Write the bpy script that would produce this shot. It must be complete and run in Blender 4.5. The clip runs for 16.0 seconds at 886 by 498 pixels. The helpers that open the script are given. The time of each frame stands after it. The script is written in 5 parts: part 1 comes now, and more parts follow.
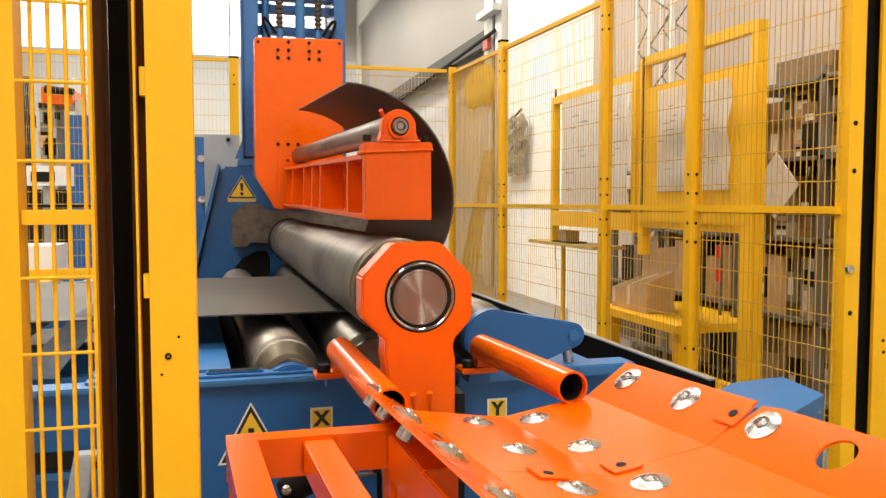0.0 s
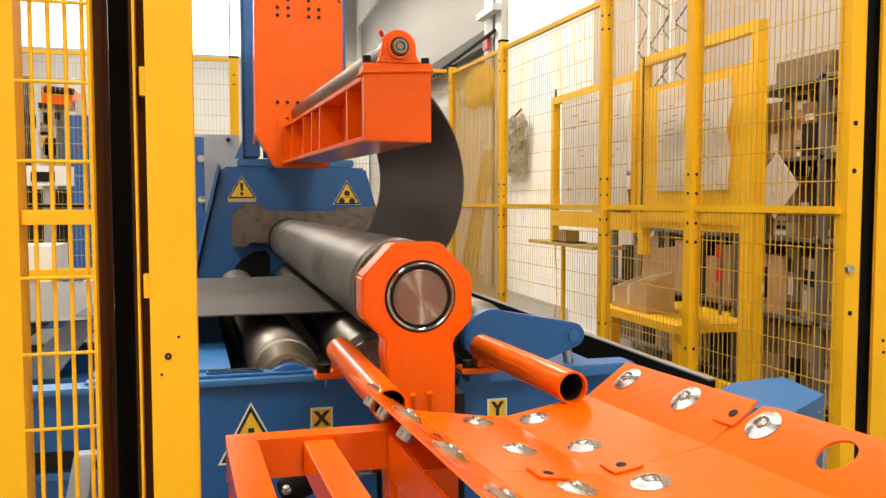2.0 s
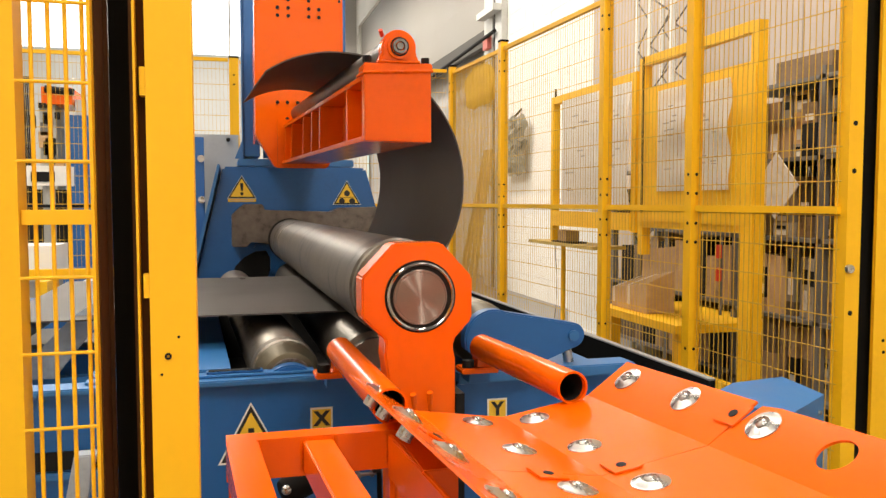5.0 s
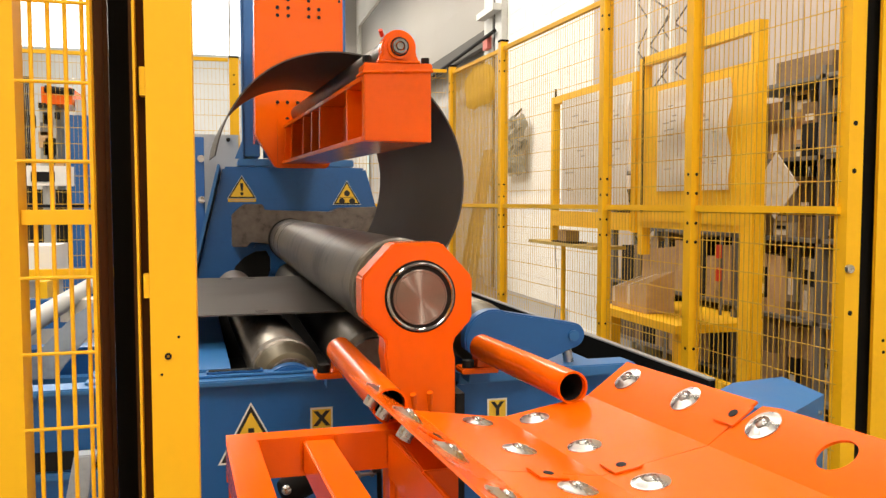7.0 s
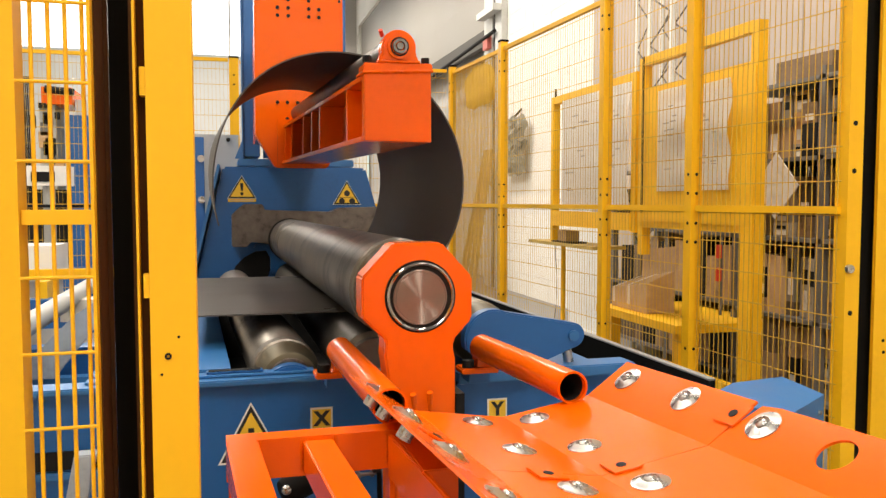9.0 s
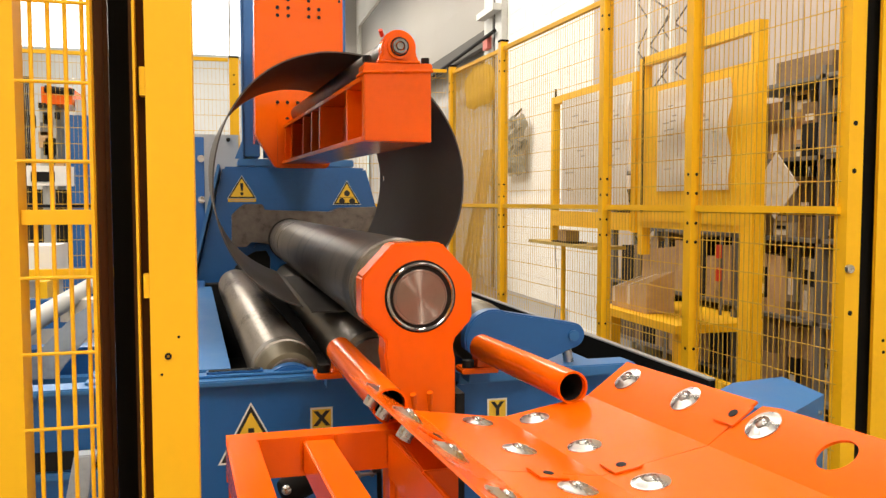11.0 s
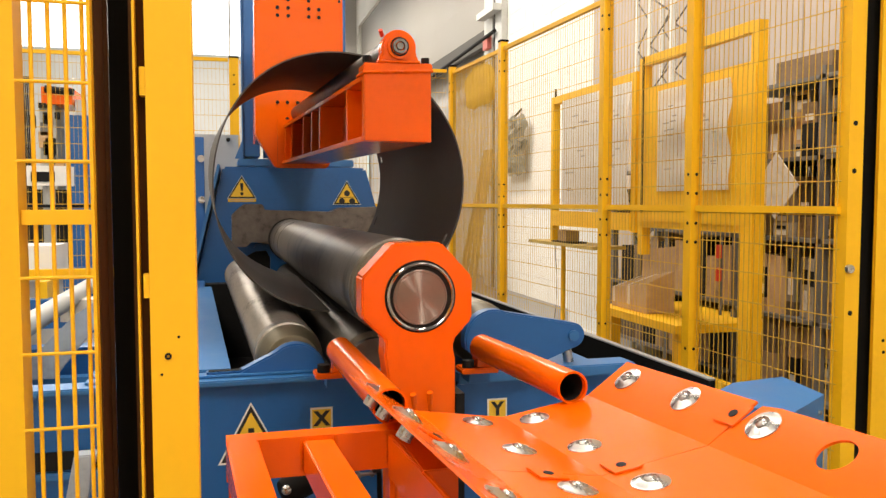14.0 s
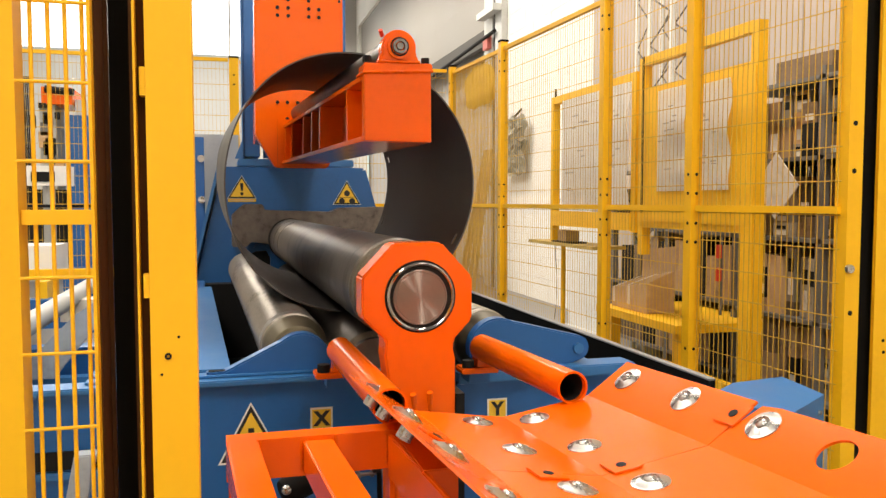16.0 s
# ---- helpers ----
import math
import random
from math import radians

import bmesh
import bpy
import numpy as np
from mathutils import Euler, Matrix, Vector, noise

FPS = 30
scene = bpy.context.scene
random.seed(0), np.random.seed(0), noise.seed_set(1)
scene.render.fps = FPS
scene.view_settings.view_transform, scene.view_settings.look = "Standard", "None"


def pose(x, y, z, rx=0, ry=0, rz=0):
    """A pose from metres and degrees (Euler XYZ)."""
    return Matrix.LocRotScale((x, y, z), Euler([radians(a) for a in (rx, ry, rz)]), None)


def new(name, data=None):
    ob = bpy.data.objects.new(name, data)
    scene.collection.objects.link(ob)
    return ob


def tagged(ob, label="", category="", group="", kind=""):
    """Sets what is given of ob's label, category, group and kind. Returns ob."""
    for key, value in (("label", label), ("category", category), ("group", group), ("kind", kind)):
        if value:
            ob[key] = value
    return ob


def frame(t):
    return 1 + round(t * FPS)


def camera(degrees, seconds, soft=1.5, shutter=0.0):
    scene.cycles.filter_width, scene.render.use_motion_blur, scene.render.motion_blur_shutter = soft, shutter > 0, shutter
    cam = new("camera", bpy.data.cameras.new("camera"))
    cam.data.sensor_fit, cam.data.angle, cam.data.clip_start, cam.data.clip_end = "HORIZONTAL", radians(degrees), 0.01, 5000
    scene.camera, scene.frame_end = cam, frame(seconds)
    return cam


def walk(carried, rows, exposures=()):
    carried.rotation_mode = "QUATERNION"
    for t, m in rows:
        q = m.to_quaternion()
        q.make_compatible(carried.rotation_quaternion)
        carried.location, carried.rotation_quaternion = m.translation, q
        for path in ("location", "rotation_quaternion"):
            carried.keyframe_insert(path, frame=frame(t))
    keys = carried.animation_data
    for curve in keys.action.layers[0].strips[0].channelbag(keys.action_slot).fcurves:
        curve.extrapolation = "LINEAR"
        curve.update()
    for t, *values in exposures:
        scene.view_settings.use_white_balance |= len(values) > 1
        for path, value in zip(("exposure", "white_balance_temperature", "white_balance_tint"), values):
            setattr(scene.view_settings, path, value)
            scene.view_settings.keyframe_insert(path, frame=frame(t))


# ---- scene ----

# ---- camera: stands still in front of the open guard ----
cam = camera(58, 16.0, soft=1.4)
CAM = pose(0, 0, 1.1, 86.6, 0, -15.3)
walk(cam, [(0, CAM), (16, CAM)], [(0, 0.0), (16, 0.0)])

# ---- light: hall luminaires and a bright window wall ----
world = bpy.data.worlds.new("world")
scene.world = world
world.use_nodes = True
wn = world.node_tree
sky = wn.nodes.new("ShaderNodeTexSky")
sky.sky_type, sky.sun_disc = "NISHITA", False
sky.sun_elevation, sky.sun_rotation = radians(40), radians(200)
wn.nodes["Background"].inputs[1].default_value = 0.12
wn.links.new(sky.outputs[0], wn.nodes["Background"].inputs[0])

LAMP_W, LAMP_COLOUR = 128, (1.0, 0.92, 0.79)
LUMINAIRES = [(x, y) for y in (-2.3, 2.3, 6.4, 10.0, 14.0, 18.2) for x in (-2.3, 1.5)]
for x, y in LUMINAIRES:
    data = bpy.data.lights.new("luminaire_light", "AREA")
    data.shape, data.size, data.size_y = "RECTANGLE", 1.1, 2.4
    data.energy, data.color = LAMP_W, LAMP_COLOUR
    new("luminaire_light", data).matrix_world = pose(x, y, 5.37)


# ---- materials ----
def material(name, colour, rough=0.5, metal=0.0, vary=0.12, scale=6.0, bump=0.0, grain=60.0, dirt=None, coat=0.0, stretch=(1, 1, 1), rough_vary=0.12, obj_random=0.0, specular=0.5, tight=0.0):
    """Colour with stains at a large scale and grain at a small one; bump by the grain."""
    m = bpy.data.materials.new(name)
    m.use_nodes = True
    t = m.node_tree
    b = t.nodes["Principled BSDF"]
    tc = t.nodes.new("ShaderNodeTexCoord")
    mp = t.nodes.new("ShaderNodeMapping")
    mp.inputs["Scale"].default_value = stretch
    t.links.new(tc.outputs["Object"], mp.inputs[0])
    big, small = t.nodes.new("ShaderNodeTexNoise"), t.nodes.new("ShaderNodeTexNoise")
    for n, s in ((big, scale), (small, grain)):
        n.inputs["Scale"].default_value, n.inputs["Detail"].default_value = s, 5
        t.links.new(mp.outputs[0], n.inputs[0])
    add = t.nodes.new("ShaderNodeMath")
    add.operation = "MULTIPLY_ADD"
    add.inputs[1].default_value = 0.4
    t.links.new(small.outputs[0], add.inputs[0])
    t.links.new(big.outputs[0], add.inputs[2])
    ramp = t.nodes.new("ShaderNodeValToRGB")
    lo = dirt or tuple(c * (1 - vary * 1.6) for c in colour)
    hi = tuple(min(1, c * (1 + vary)) for c in colour)
    ramp.color_ramp.elements[0].position, ramp.color_ramp.elements[1].position = 0.42 + tight, 0.95 - tight
    ramp.color_ramp.elements[0].color, ramp.color_ramp.elements[1].color = (*lo, 1), (*hi, 1)
    mid = ramp.color_ramp.elements.new(0.64)
    mid.color = (*colour, 1)
    t.links.new(add.outputs[0], ramp.inputs[0])
    last = ramp.outputs[0]
    if obj_random:
        info, hsv, mr = t.nodes.new("ShaderNodeObjectInfo"), t.nodes.new("ShaderNodeHueSaturation"), t.nodes.new("ShaderNodeMapRange")
        mr.inputs["To Min"].default_value, mr.inputs["To Max"].default_value = 1 - obj_random, 1 + obj_random
        t.links.new(info.outputs["Random"], mr.inputs[0])
        t.links.new(mr.outputs[0], hsv.inputs["Value"])
        t.links.new(last, hsv.inputs["Color"])
        last = hsv.outputs[0]
    t.links.new(last, b.inputs["Base Color"])
    rr = t.nodes.new("ShaderNodeMapRange")
    rr.inputs["To Min"].default_value, rr.inputs["To Max"].default_value = max(0.03, rough - rough_vary), min(1, rough + rough_vary)
    t.links.new(add.outputs[0], rr.inputs[0])
    t.links.new(rr.outputs[0], b.inputs["Roughness"])
    b.inputs["Metallic"].default_value = metal
    b.inputs["Coat Weight"].default_value = coat
    b.inputs["Specular IOR Level"].default_value = specular
    if bump:
        bp = t.nodes.new("ShaderNodeBump")
        bp.inputs["Strength"].default_value, bp.inputs["Distance"].default_value = bump, 0.002
        t.links.new(small.outputs[0], bp.inputs["Height"])
        t.links.new(bp.outputs[0], b.inputs["Normal"])
    return m


def glowing(name, colour, strength):
    m = bpy.data.materials.new(name)
    m.use_nodes = True
    b = m.node_tree.nodes["Principled BSDF"]
    b.inputs["Base Color"].default_value = (0.9, 0.9, 0.9, 1)
    b.inputs["Emission Color"].default_value, b.inputs["Emission Strength"].default_value = (*colour, 1), strength
    return m


ORANGE = material("orange_paint", (0.80, 0.113, 0.001), 0.17, vary=0.06, scale=3, bump=0.008, grain=60, specular=0.25, rough_vary=0.03)
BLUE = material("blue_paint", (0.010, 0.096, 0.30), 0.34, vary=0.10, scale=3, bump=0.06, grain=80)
# Paler blue for ledges, slabs, rims, rods and covers.
BLUE_PALE = material("pale_blue_paint", (0.026, 0.135, 0.345), 0.36, vary=0.12, scale=4, bump=0.06, grain=80)
YELLOW = material("yellow_paint", (0.88, 0.475, 0.008), 0.40, vary=0.06, scale=2.5, bump=0.04, grain=70, specular=0.3)
YELLOW_SIGN = material("sign_yellow", (0.80, 0.50, 0.03), 0.5, vary=0.05)
BLACK = material("black_rubber", (0.005, 0.0045, 0.004), 0.7, vary=0.2, specular=0.12)
# Brown stands in for shade on the yellow gate steel's side faces.
SHADED_YELLOW = material("shaded_yellow_paint", (0.07, 0.025, 0.005), 0.6, vary=0.2, specular=0.15)
BLACK_PRINT = material("black_print", (0.01, 0.01, 0.01), 0.5, vary=0.1)
WHITE_PRINT = material("white_print", (0.75, 0.74, 0.70), 0.5, vary=0.04)
ROLL = material("worked_roll_steel", (0.14, 0.122, 0.105), 0.36, metal=0.9, vary=0.45, scale=7, bump=0.2, grain=70, stretch=(0.5, 0.5, 1.6), dirt=(0.05, 0.042, 0.035), tight=0.14)
ROLL_PALE = material("side_roll_steel", (0.27, 0.24, 0.21), 0.38, metal=0.9, vary=0.3, scale=9, bump=0.12, grain=80, stretch=(1.2, 1.2, 0.3), dirt=(0.09, 0.075, 0.063), tight=0.08)
ROLL_DARK = material("lower_roll_steel", (0.17, 0.155, 0.135), 0.36, metal=0.9, vary=0.25, scale=5, bump=0.1, grain=90, dirt=(0.09, 0.08, 0.07))
COLLAR = material("varnished_collar", (0.12, 0.10, 0.065), 0.45, metal=0.7, vary=0.15, scale=14)
BRIGHT = material("bright_zinc", (0.46, 0.445, 0.425), 0.24, metal=1.0, vary=0.15, scale=40, bump=0.1, grain=200)
BRUSHED = material("brushed_disc", (0.30, 0.255, 0.225), 0.46, metal=1.0, vary=0.06, scale=20, rough_vary=0.02)
tang = BRUSHED.node_tree.nodes.new("ShaderNodeTangent")
tang.direction_type, tang.axis = "RADIAL", "Z"
BRUSHED.node_tree.links.new(tang.outputs[0], BRUSHED.node_tree.nodes["Principled BSDF"].inputs["Tangent"])
BRUSHED.node_tree.nodes["Principled BSDF"].inputs["Anisotropic"].default_value = 1.0
BRUSHED.node_tree.nodes["Principled BSDF"].inputs["Anisotropic Rotation"].default_value = 0.25
CHROME = material("polished_ring", (0.50, 0.47, 0.45), 0.10, metal=1.0, vary=0.1, scale=30)
EDGE_GREY = material("dull_edge", (0.22, 0.22, 0.22), 0.5, vary=0.1)
SHEET = material("mill_steel_sheet", (0.068, 0.060, 0.053), 0.48, metal=0.3, vary=0.16, scale=4, bump=0.05, grain=120, stretch=(1, 0.5, 1))
MILLED = material("milled_block", (0.15, 0.127, 0.112), 0.30, metal=0.85, vary=0.35, scale=22, bump=1.0, grain=55, dirt=(0.075, 0.064, 0.055))
STEEL_DULL = material("dull_turned_steel", (0.20, 0.19, 0.18), 0.35, metal=0.9, vary=0.2, scale=40)
WIRE = material("khaki_wire_paint", (0.60, 0.365, 0.035), 0.45, vary=0.08, scale=2.5, specular=0.3)
BEIGE = material("beige_wall_sheet", (0.48, 0.41, 0.35), 0.8, vary=0.05, scale=1.0, bump=0.1)
END_WALL = material("cool_white_end_wall", (0.60, 0.61, 0.60), 0.8, vary=0.05, scale=0.8, bump=0.1)
LABEL_WHITE = material("pale_label", (0.58, 0.54, 0.48), 0.6, vary=0.15, scale=20, obj_random=0.25)
# Grey goods, tinted beige for the mesh haze before them.
GREY_GOODS = material("grey_goods", (0.29, 0.245, 0.185), 0.55, vary=0.2, scale=12, obj_random=0.35)
# Near-black for iron parts, and for the shade in slots, bores, gaps and openings.
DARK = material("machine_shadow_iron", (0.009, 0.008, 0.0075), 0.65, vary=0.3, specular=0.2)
GREY_PAINT = material("light_grey_paint", (0.48, 0.48, 0.46), 0.45, vary=0.06)
WALL = material("white_block_wall", (0.80, 0.77, 0.71), 0.85, vary=0.04, scale=1.2, bump=0.2, grain=30)
WALL_GREY = material("grey_wall", (0.50, 0.48, 0.46), 0.8, vary=0.05, scale=1.0, bump=0.1)
DOOR_GREY = material("grey_sectional_door", (0.25, 0.225, 0.195), 0.5, vary=0.04, scale=1.0)
FLOOR = material("sealed_concrete", (0.20, 0.19, 0.18), 0.45, vary=0.15, scale=1.3, bump=0.15, grain=25)
CEILING = material("hall_ceiling", (0.20, 0.195, 0.185), 0.8, vary=0.05, scale=0.7)
PAPER = material("drawing_paper", (0.88, 0.86, 0.82), 0.8, vary=0.04, scale=8)
INK = material("faint_ink", (0.45, 0.42, 0.40), 0.8, vary=0.1)
RACK_STEEL = material("dull_rack_steel", (0.13, 0.115, 0.10), 0.5, vary=0.2)
CARDBOARD = material("cardboard", (0.42, 0.27, 0.14), 0.8, vary=0.12, scale=8, bump=0.1, obj_random=0.3)
TAPE = material("clear_tape", (0.62, 0.52, 0.40), 0.3, vary=0.05)
STOCK = material("stored_goods", (0.24, 0.155, 0.085), 0.7, vary=0.3, scale=9, obj_random=0.6)
WOOD = material("plywood", (0.42, 0.27, 0.13), 0.65, vary=0.2, scale=6, stretch=(1, 6, 1))
RED = material("red_plastic", (0.65, 0.05, 0.02), 0.4)
GLOW = glowing("luminaire_diffuser", (1.0, 0.95, 0.88), 4.0)
DAYLIGHT = glowing("window_daylight", (1.0, 0.985, 0.94), 2.2)


# ---- mesh helpers ----
def box(bm, x0, x1, y0, y1, z0, z1):
    v = [bm.verts.new(p) for p in ((x0, y0, z0), (x1, y0, z0), (x1, y1, z0), (x0, y1, z0), (x0, y0, z1), (x1, y0, z1), (x1, y1, z1), (x0, y1, z1))]
    for f in ((3, 2, 1, 0), (4, 5, 6, 7), (0, 1, 5, 4), (1, 2, 6, 5), (2, 3, 7, 6), (3, 0, 4, 7)):
        bm.faces.new([v[i] for i in f])
    return bm


def hexa(bm, near, far):
    """Eight-cornered block from two quads, each given as four points in the same order."""
    v = [bm.verts.new(p) for p in (*near, *far)]
    for f in ((0, 1, 2, 3), (7, 6, 5, 4), (0, 4, 5, 1), (1, 5, 6, 2), (2, 6, 7, 3), (3, 7, 4, 0)):
        bm.faces.new([v[i] for i in f])
    bmesh.ops.recalc_face_normals(bm, faces=bm.faces)
    return bm


def prism(bm, outline, y0, y1):
    """An outline in x and z, drawn out from y0 to y1."""
    a = [bm.verts.new((x, y0, z)) for x, z in outline]
    b = [bm.verts.new((x, y1, z)) for x, z in outline]
    bm.faces.new(a)
    bm.faces.new(b[::-1])
    for i in range(len(a)):
        j = (i + 1) % len(a)
        bm.faces.new((a[j], a[i], b[i], b[j]))
    bmesh.ops.recalc_face_normals(bm, faces=bm.faces)
    return bm


def tube(bm, p0, p1, r, seg=24, r1=None, inner=0.0, cap=True):
    """A round bar, or with inner a pipe, from p0 to p1."""
    p0, p1 = Vector(p0), Vector(p1)
    q = (p1 - p0).to_track_quat("Z", "Y")
    r1 = r if r1 is None else r1
    rings = []
    for p, rad in ((p0, r), (p1, r1)) + (((p1, r1 * inner / r), (p0, inner)) if inner else ()):
        rings.append([bm.verts.new(p + q @ Vector((rad * math.cos(2 * math.pi * i / seg), rad * math.sin(2 * math.pi * i / seg), 0))) for i in range(seg)])
    pairs = list(zip(rings, rings[1:])) + ([(rings[-1], rings[0])] if inner else [])
    for a, b in pairs:
        for i in range(seg):
            bm.faces.new((a[i], a[(i + 1) % seg], b[(i + 1) % seg], b[i]))
    if cap and not inner:
        bm.faces.new(rings[0][::-1])
        bm.faces.new(rings[1])
    return bm


def lathe(bm, profile, seg=40):
    """A body turned about local z from (radius, z) pairs."""
    rings = [[bm.verts.new((r * math.cos(2 * math.pi * i / seg), r * math.sin(2 * math.pi * i / seg), z)) for i in range(seg)] for r, z in profile]
    for a, b in zip(rings, rings[1:]):
        for i in range(seg):
            bm.faces.new((a[i], a[(i + 1) % seg], b[(i + 1) % seg], b[i]))
    bm.faces.new(rings[0][::-1])
    bm.faces.new(rings[-1])
    bmesh.ops.recalc_face_normals(bm, faces=bm.faces)
    return bm


def finish(bm, bevel):
    if bevel:
        sharp = [e for e in bm.edges if len(e.link_faces) == 2 and e.calc_face_angle(0) > 0.5]
        bmesh.ops.bevel(bm, geom=sharp, offset=bevel, segments=2, affect="EDGES", clamp_overlap=True)


def part(name, bm, mat, parent=None, label="", bevel=0.0, smooth=False, at=None):
    """Links a bmesh as one mesh object, under a thing or a part."""
    finish(bm, bevel)
    me = bpy.data.meshes.new(name)
    bm.to_mesh(me)
    bm.free()
    me.materials.append(mat)
    if smooth:
        for p in me.polygons:
            p.use_smooth = True
        me.set_sharp_from_angle(angle=radians(35))
    ob = new(name, me)
    if at is not None:
        ob.matrix_basis = at
    if parent is not None:
        ob.parent = parent
    if label:
        tagged(ob, label)
    return ob


def thing(name, label, category, at=(0, 0, 0), group="", kind=""):
    ob = new(name)
    ob.location = at
    ob.empty_display_size = 0.1
    return tagged(ob, label, category, group, kind)


def B():
    return bmesh.new()


def arc(cx, cz, r, a0, a1, n):
    return [(cx + r * math.cos(radians(a0 + (a1 - a0) * i / n)), cz + r * math.sin(radians(a0 + (a1 - a0) * i / n))) for i in range(n + 1)]


def letter(text, size, mat, parent, at):
    c = bpy.data.curves.new("letter", "FONT")
    c.body, c.size, c.align_x, c.align_y, c.extrude, c.offset = text, size, "CENTER", "CENTER", 0.0006, size * 0.045
    tmp = bpy.data.objects.new("letter", c)
    scene.collection.objects.link(tmp)
    me = bpy.data.meshes.new_from_object(tmp.evaluated_get(bpy.context.evaluated_depsgraph_get()))
    bpy.data.objects.remove(tmp)
    me.materials.clear()
    me.materials.append(mat)
    ob = new("letter", me)
    ob.parent, ob.matrix_basis = parent, at
    return ob


# ---- the hall ----
def structure(name, bm, mat, label, category, bevel=0.0):
    return tagged(part(name, bm, mat, None, bevel=bevel), label, category, kind="structure")


HX0, HX1, HY0, HY1, HZ = -7.0, 3.4, -4.0, 21.0, 6.5
structure("floor", box(B(), HX0 - 0.2, HX1 + 0.2, HY0 - 0.2, HY1 + 0.2, -0.15, 0), FLOOR, "sealed grey concrete factory floor", "floor")
# Out of view; kept dark to weaken its reflection in the orange paint.
structure("ceiling", box(B(), HX0 - 0.2, HX1 + 0.2, HY0 - 0.2, HY1 + 0.2, HZ, HZ + 0.15), CEILING, "dark grey hall ceiling, out of view", "ceiling")
structure("wall_south", box(B(), HX0, HX1, HY0 - 0.2, HY0, 0, HZ), WALL, "white painted hall wall behind the camera", "wall")
structure("wall_west", box(B(), HX0 - 0.2, HX0, HY0 - 0.2, HY1 + 0.2, 0, HZ), WALL, "white painted hall wall", "wall")

# right wall: white block wall with the opening of a sectional door further back
DY0, DY1, DZ = 9.75, 20.6, 5.6
wall_east = structure("wall_east", box(B(), HX1, HX1 + 0.2, HY0 - 0.2, DY0, 0, HZ), WALL, "white painted block wall with thin joints", "wall")
structure("wall_east_far", box(B(), HX1, HX1 + 0.2, DY1, HY1 + 0.2, 0, HZ), WALL, "white painted wall strip beside the door", "wall")
structure("wall_east_lintel", box(B(), HX1, HX1 + 0.2, DY0, DY1, DZ, HZ), WALL, "white painted wall over the door", "wall")
structure("wall_east_outer", box(B(), HX1 + 0.3, HX1 + 0.4, DY0 - 0.3, DY1 + 0.3, 0, HZ), WALL_GREY, "grey closing wall behind the raised door", "wall")

door = thing("sectional_door", "light grey sectional door, partly raised, dark lower seal", "door", (HX1, DY0, 0))
for i in range(4):
    part("panel", box(B(), 0.06, 0.11, 0.05, DY1 - DY0 - 0.05, 3.42 + i * 0.55, 3.42 + i * 0.55 + 0.549), DOOR_GREY, door, bevel=0.002)
part("seal", box(B(), 0.03, 0.12, 0.05, DY1 - DY0 - 0.05, 3.20, 3.415), material("door_seal", (0.07, 0.062, 0.055), 0.7), door, "dark grey rubber lower seal")
part("jamb", box(B(), -0.08, -0.004, -0.34, -0.10, 0, DZ), GREY_PAINT, door, "pale grey steel guide post", bevel=0.01)
# Near-black strip stands in for the shaded gap beside the jamb.
part("guide", box(B(), -0.05, -0.004, -0.06, 0.02, 0, DZ), DARK, door, "dark strip for the gap beside the jamb")
part("guide", box(B(), -0.06, -0.004, 0.06, 0.40, 0, DZ), GREY_PAINT, door)
part("bracket", box(B(), -0.20, -0.09, -0.36, 0.3, 3.44, 3.52), GREY_PAINT, door, bevel=0.01)
part("spring_tube", tube(B(), (-0.12, -0.2, 3.22), (-0.12, 6.0, 3.02), 0.025), DARK, door, "dark lifting tube", smooth=True)
part("switch_box", box(B(), -0.12, -0.06, 0.1, 0.28, 3.06, 3.24), material("muted_red", (0.42, 0.10, 0.08), 0.5), door, "small red switch box", bevel=0.01)

# block joints on the right wall
joints = B()
for k in range(1, 27):
    z = k * 0.24
    box(joints, HX1 - 0.003, HX1 + 0.002, 3.0, 9.3, z, z + 0.012)
for k in range(26):
    for j in range(14):
        y = 3.05 + j * 0.5 + (k % 2) * 0.25
        if y < 9.3:
            box(joints, HX1 - 0.003, HX1 + 0.002, y, y + 0.010, k * 0.24 + 0.012, k * 0.24 + 0.24)
part("joint", joints, material("wall_joint", (0.73, 0.70, 0.645), 0.9), wall_east, "thin mortar joints")

# beige sheet that makes the nearer part of the right wall darker
beige_sheet = structure("wall_beige_sheet", box(B(), HX1 - 0.05, HX1 - 0.004, 0.5, 6.92, 0, 5.2), BEIGE, "beige sheet before the block wall", "wall", bevel=0.003)
for y in (1.7, 2.9, 4.1, 5.3, 6.5):
    part("cover_strip", box(B(), HX1 - 0.056, HX1 - 0.0505, y, y + 0.03, 0, 5.2), BEIGE, beige_sheet)

# back wall: low wall and a wide bright window band
structure("wall_north", box(B(), HX0, HX1, HY1, HY1 + 0.2, 0, 4.75), END_WALL, "pale cool white hall end wall", "wall")
structure("wall_north_top", box(B(), HX0, HX1, HY1, HY1 + 0.2, 6.4, HZ), WALL, "white wall over the window band", "wall")
structure("wall_north_east", box(B(), 2.6, HX1, HY1, HY1 + 0.2, 4.75, 6.4), WALL_GREY, "grey wall beside the window band", "wall")
window = thing("window_1", "wide bright translucent window band in the end wall", "window", (0, HY1, 4.75), kind="structure")
for i in range(4):
    x = HX0 + i * 2.4
    part("pane", box(B(), x + 0.02, x + 2.38, 0.06, 0.08, 0.02, 1.63), DAYLIGHT, window)
    part("window_frame", box(B(), x - 0.02, x + 0.02, 0.02, 0.12, 0, 1.65), WALL, window)

